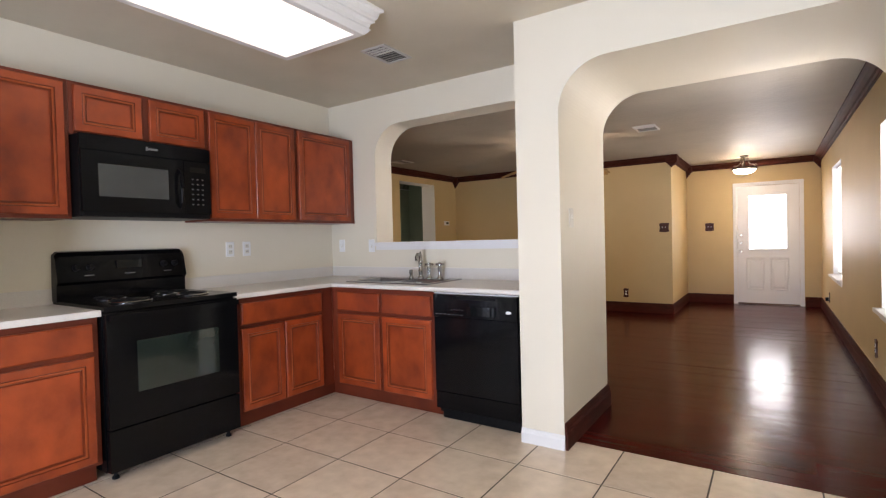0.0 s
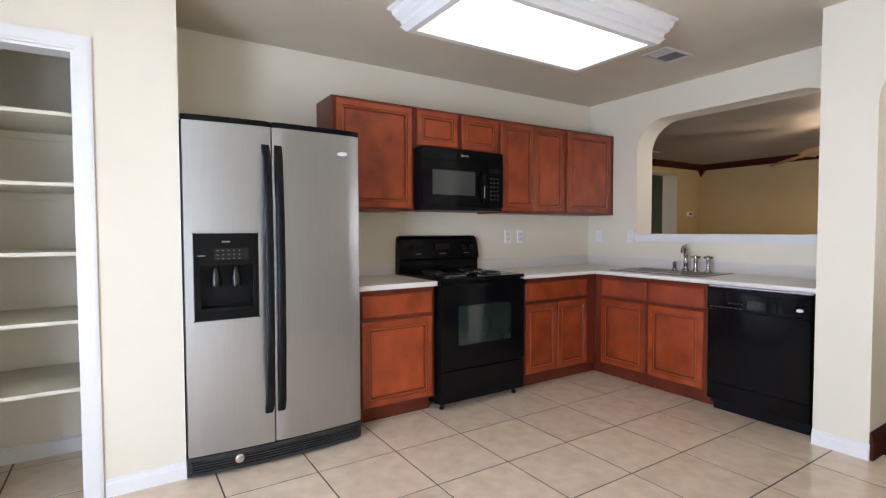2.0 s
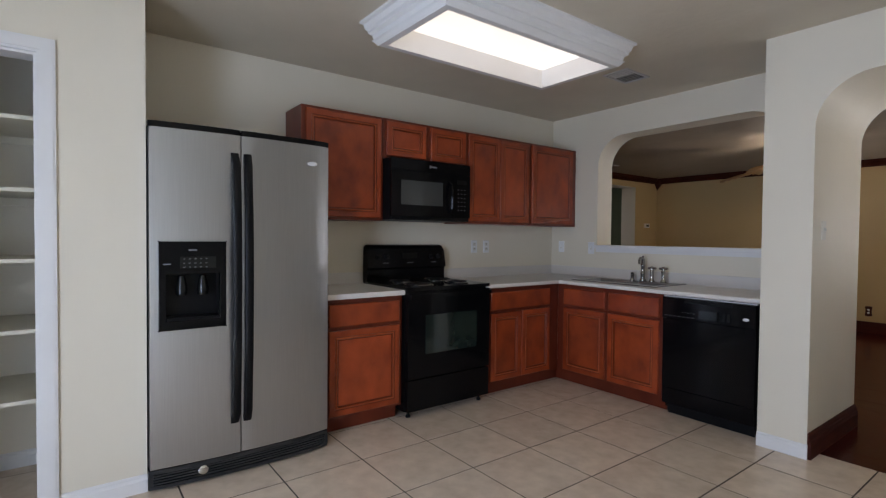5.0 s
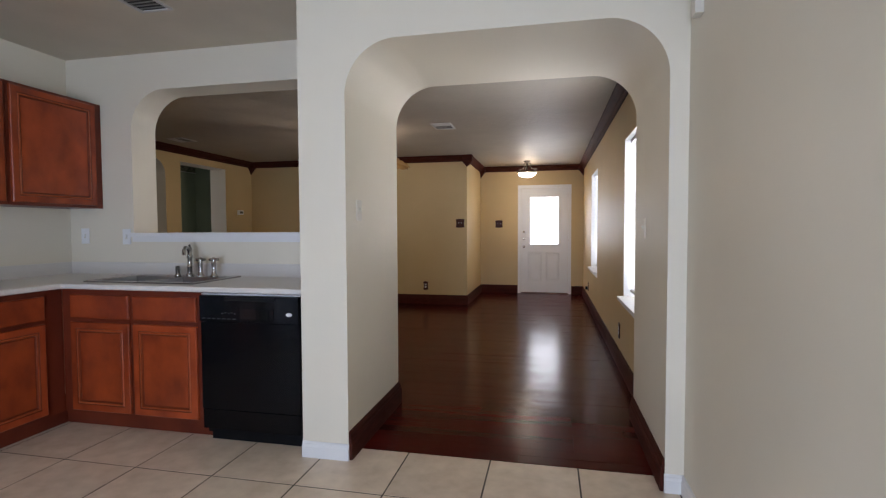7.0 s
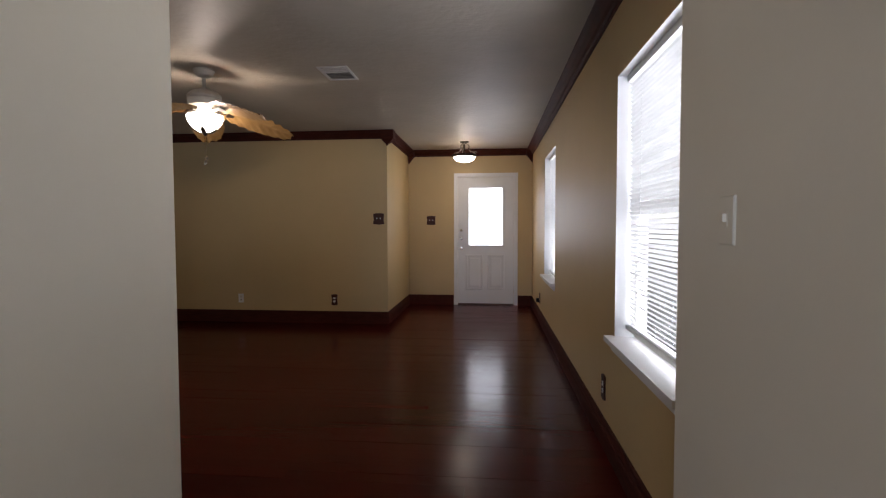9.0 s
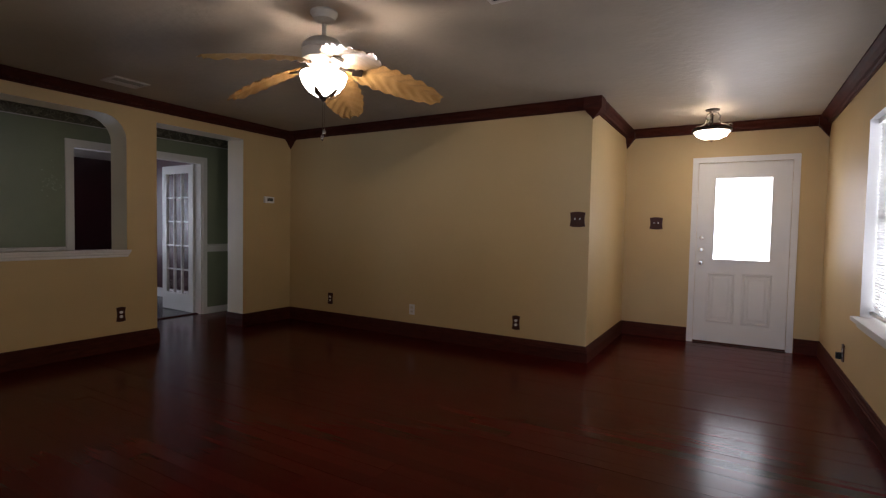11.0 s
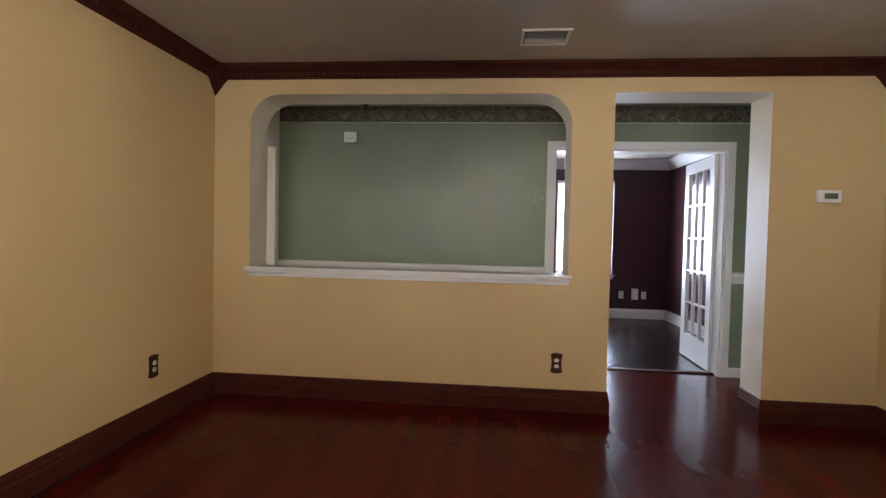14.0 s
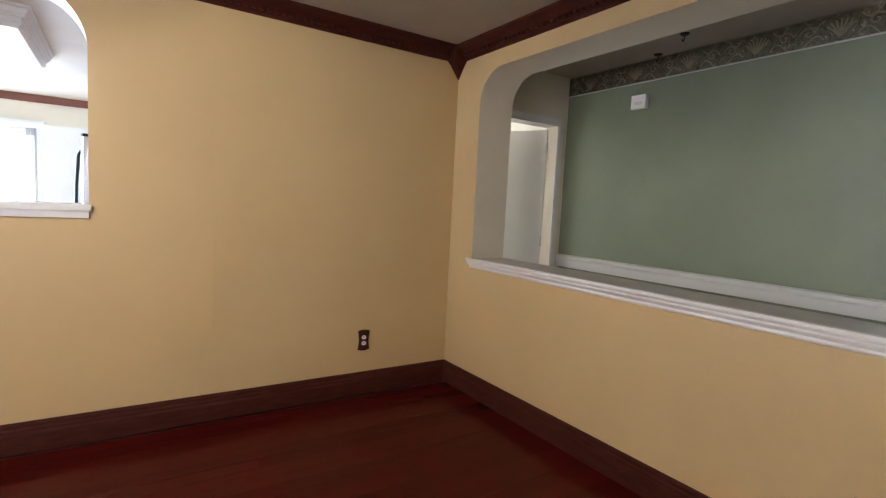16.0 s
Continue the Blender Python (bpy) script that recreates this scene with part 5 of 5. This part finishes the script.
for k in range(5):
    a = 2 * math.pi * k / 5
    bm = bmesh.new()
    row = []
    for i in range(6):
        u = i / 5
        r = 0.025 + 0.085 * u
        z = 2.0105 + 0.045 * u * u - 0.003
        w = 0.018 * math.sin(math.pi * min(1.0, 0.15 + 0.85 * u)) + 0.001
        row.append([bm.verts.new((r * math.cos(a) - s * w * math.sin(a), r * math.sin(a) + s * w * math.cos(a), z - (0.003 if s == 0 else 0))) for s in (-1, 0, 1)])
    for p, q in zip(row, row[1:]):
        for j in range(2):
            bm.faces.new((p[j], p[j + 1], q[j + 1], q[j]))
    bmesh.ops.solidify(bm, geom=bm.faces[:], thickness=0.002)
    part("bowl_leaf", bm, IRON, fan, "dark bronze leaf holding the bowl", True)


def palm_blade():
    bm = bmesh.new()
    n, m = 36, 12
    rows = []
    for i in range(n + 1):
        u = i / n
        r = 0.13 + 0.56 * u
        half = 0.128 * (math.sin(math.pi * (0.10 + 0.80 * u) ** 0.9) ** 0.7) * (1.0 if u < 0.93 else 1.0 - 4.5 * (u - 0.93))
        half = max(0.012, half) * (1 + 0.05 * math.sin(u * 44))
        droop = -0.135 * u ** 1.3
        row = []
        for j in range(m + 1):
            v = 2 * j / m - 1
            ridge = 0.0055 * math.sin(50 * (u - 0.20 * abs(v))) * min(1, abs(v) * 3) + 0.010 * (1 - abs(v)) ** 2 - 0.008 * abs(v)
            row.append(bm.verts.new((r, v * half, droop + ridge)))
        rows.append(row)
    for a, b in zip(rows, rows[1:]):
        for j in range(m):
            bm.faces.new((a[j], a[j + 1], b[j + 1], b[j]))
    bmesh.ops.solidify(bm, geom=bm.faces[:], thickness=0.006)
    return bm


blade0 = link("blade", palm_blade(), LEAF, True)
arm0 = link("blade_arm", joined(tube([(0.09, 0, 0.0), (0.13, 0, -0.005), (0.19, 0, -0.012)], 0.009, 8), boxes((0.16, 0.22, -0.03, 0.03, -0.022, -0.015))), IRON, True)
for k in range(5):
    a = -24.7 + 72 * k
    for src in (blade0, arm0):
        o = src if k == 0 else src.copy()
        if k:
            scene.collection.objects.link(o)
        o.parent = fan
        o.matrix_local = pose(0, 0, 2.185, 0, 0, a) @ pose(0, 0, 0, -16, 0, 0)
for dx, zb in ((-0.006, 1.80), (0.008, 1.83)):
    chain = part("pull_chain", tube([(dx, 0, 1.99), (dx, 0, zb)], 0.0014, 5), CHROME, fan)
    part("pull_knob", moved(turned([(0.0, -0.036), (0.009, -0.028), (0.011, -0.014), (0.004, 0.0)], 10), dx, 0, zb), CHROME, chain, "clear teardrop pull", True)

# entry ceiling lamp
lamp = thing("entry_ceiling_lamp", "bronze semi-flush lamp with a glowing alabaster bowl", "ceiling lamp", (-0.09, 8.88, 0.12 * CE - 0.010))
lamp.scale = (1.0, 1.0, 0.88)
part("canopy", turned([(0.065, CE + 0.012), (0.062, CE - 0.003), (0.025, CE - 0.016), (0.012, CE - 0.023)], 20), IRON, lamp, "", True)
part("stem", turned([(0.010, CE - 0.03), (0.010, 2.40), (0.018, 2.39), (0.010, 2.38), (0.008, 2.23)], 12), IRON, lamp, "", True)
part("ring", turned([(0.150, 2.206), (0.172, 2.212), (0.180, 2.226), (0.172, 2.246), (0.150, 2.250), (0.145, 2.222)], 28), IRON, lamp, "", True)
part("glass_bowl", turned([(0.158, 2.222), (0.156, 2.205), (0.130, 2.165), (0.085, 2.140), (0.030, 2.128), (0.0, 2.126)], 28), ENTRYGLOW, lamp, "glowing alabaster glass bowl", True)
part("finial", turned([(0.0, 2.100), (0.010, 2.108), (0.012, 2.118), (0.020, 2.127)], 12), IRON, lamp, "", True)
for k in range(3):
    a = 2 * math.pi * k / 3 + 0.4
    pts = [(r * math.cos(a), r * math.sin(a), z) for r, z in ((0.012, 2.43), (0.05, 2.42), (0.075, 2.385), (0.06, 2.35), (0.085, 2.31), (0.13, 2.30), (0.165, 2.275), (0.16, 2.24))]
    part("scroll_arm", tube(pts, 0.007, 7), PEWTER, lamp, "", True)
    pts = [((0.165 + 0.022 * math.cos(t)) * math.cos(a), (0.165 + 0.022 * math.cos(t)) * math.sin(a), 2.285 + 0.022 * math.sin(t)) for t in [0.6 * i for i in range(9)]]
    part("scroll_curl", tube(pts, 0.006, 6), PEWTER, lamp, "", True)

# floor pieces
TP = 0.457
tile_mesh = bpy.data.meshes.new("tile")
tb = bevelled(boxes((-TP / 2 + 0.0042, TP / 2 - 0.0042, -TP / 2 + 0.0042, TP / 2 - 0.0042, -0.008, 0.0)), 0.002, 1)
tb.to_mesh(tile_mesh)
tb.free()
tile_mesh.materials.append(TILE)
for i in range(-8, 4):
    for j in range(-12, 1):
        cx, cy = 0.0 + TP * (i + 0.5), 2.552 - TP * (0.5 - j)
        if W - 0.2 < cx < E + 0.2 and KS - 0.2 < cy:
            t = new("tile", tile_mesh)
            t.parent = kitchen_floor
            t.location = (cx, cy, random.uniform(-0.0006, 0.0006))

BW = 0.089
rng = random.Random(4)
board_meshes = {}


def board(length):
    key = round(length, 1)
    if key not in board_meshes:
        me = bpy.data.meshes.new("floor_board")
        bm = bevelled(boxes((0.0004, key - 0.0004, 0.0003, BW - 0.0003, -0.006, 0.0)), 0.0020, 1)
        bm.to_mesh(me)
        bm.free()
        me.materials.append(PLANK)
        board_meshes[key] = me
    return key, board_meshes[key]


far_boards = bmesh.new()
for r in range(80):
    y = 2.556 + BW * r
    if y + BW > FD + 0.05:
        break
    x = NX if y > LN else GX if 5.6 < y else PX1 if y < S else LW
    right = JR if y < S - 0.06 else E
    first = True
    while x < right:
        size = rng.choice((0.6, 0.9, 1.2, 1.5) if first else (1.2, 1.5, 1.8, 2.1, 2.4))
        key, me = board(min(size, right - x + 0.05))
        first = False
        lift, tilt = rng.uniform(-0.0008, 0.0008), rng.uniform(-0.006, 0.006)
        if y > LN:
            verts = add_box(far_boards, x + 0.0004, x + key - 0.0004, y + 0.0003, y + BW - 0.0003, -0.006, lift)
            for v in verts:
                v.co.z += tilt * (v.co.y - y)
        else:
            b = new("floor_board", me)
            b.parent = living_floor
            b.location = (x, y, lift)
            b.rotation_euler = (tilt, 0, 0)
        x += key
tagged(part("entry_floor_boards", far_boards, PLANK, living_floor), kind="stuff")
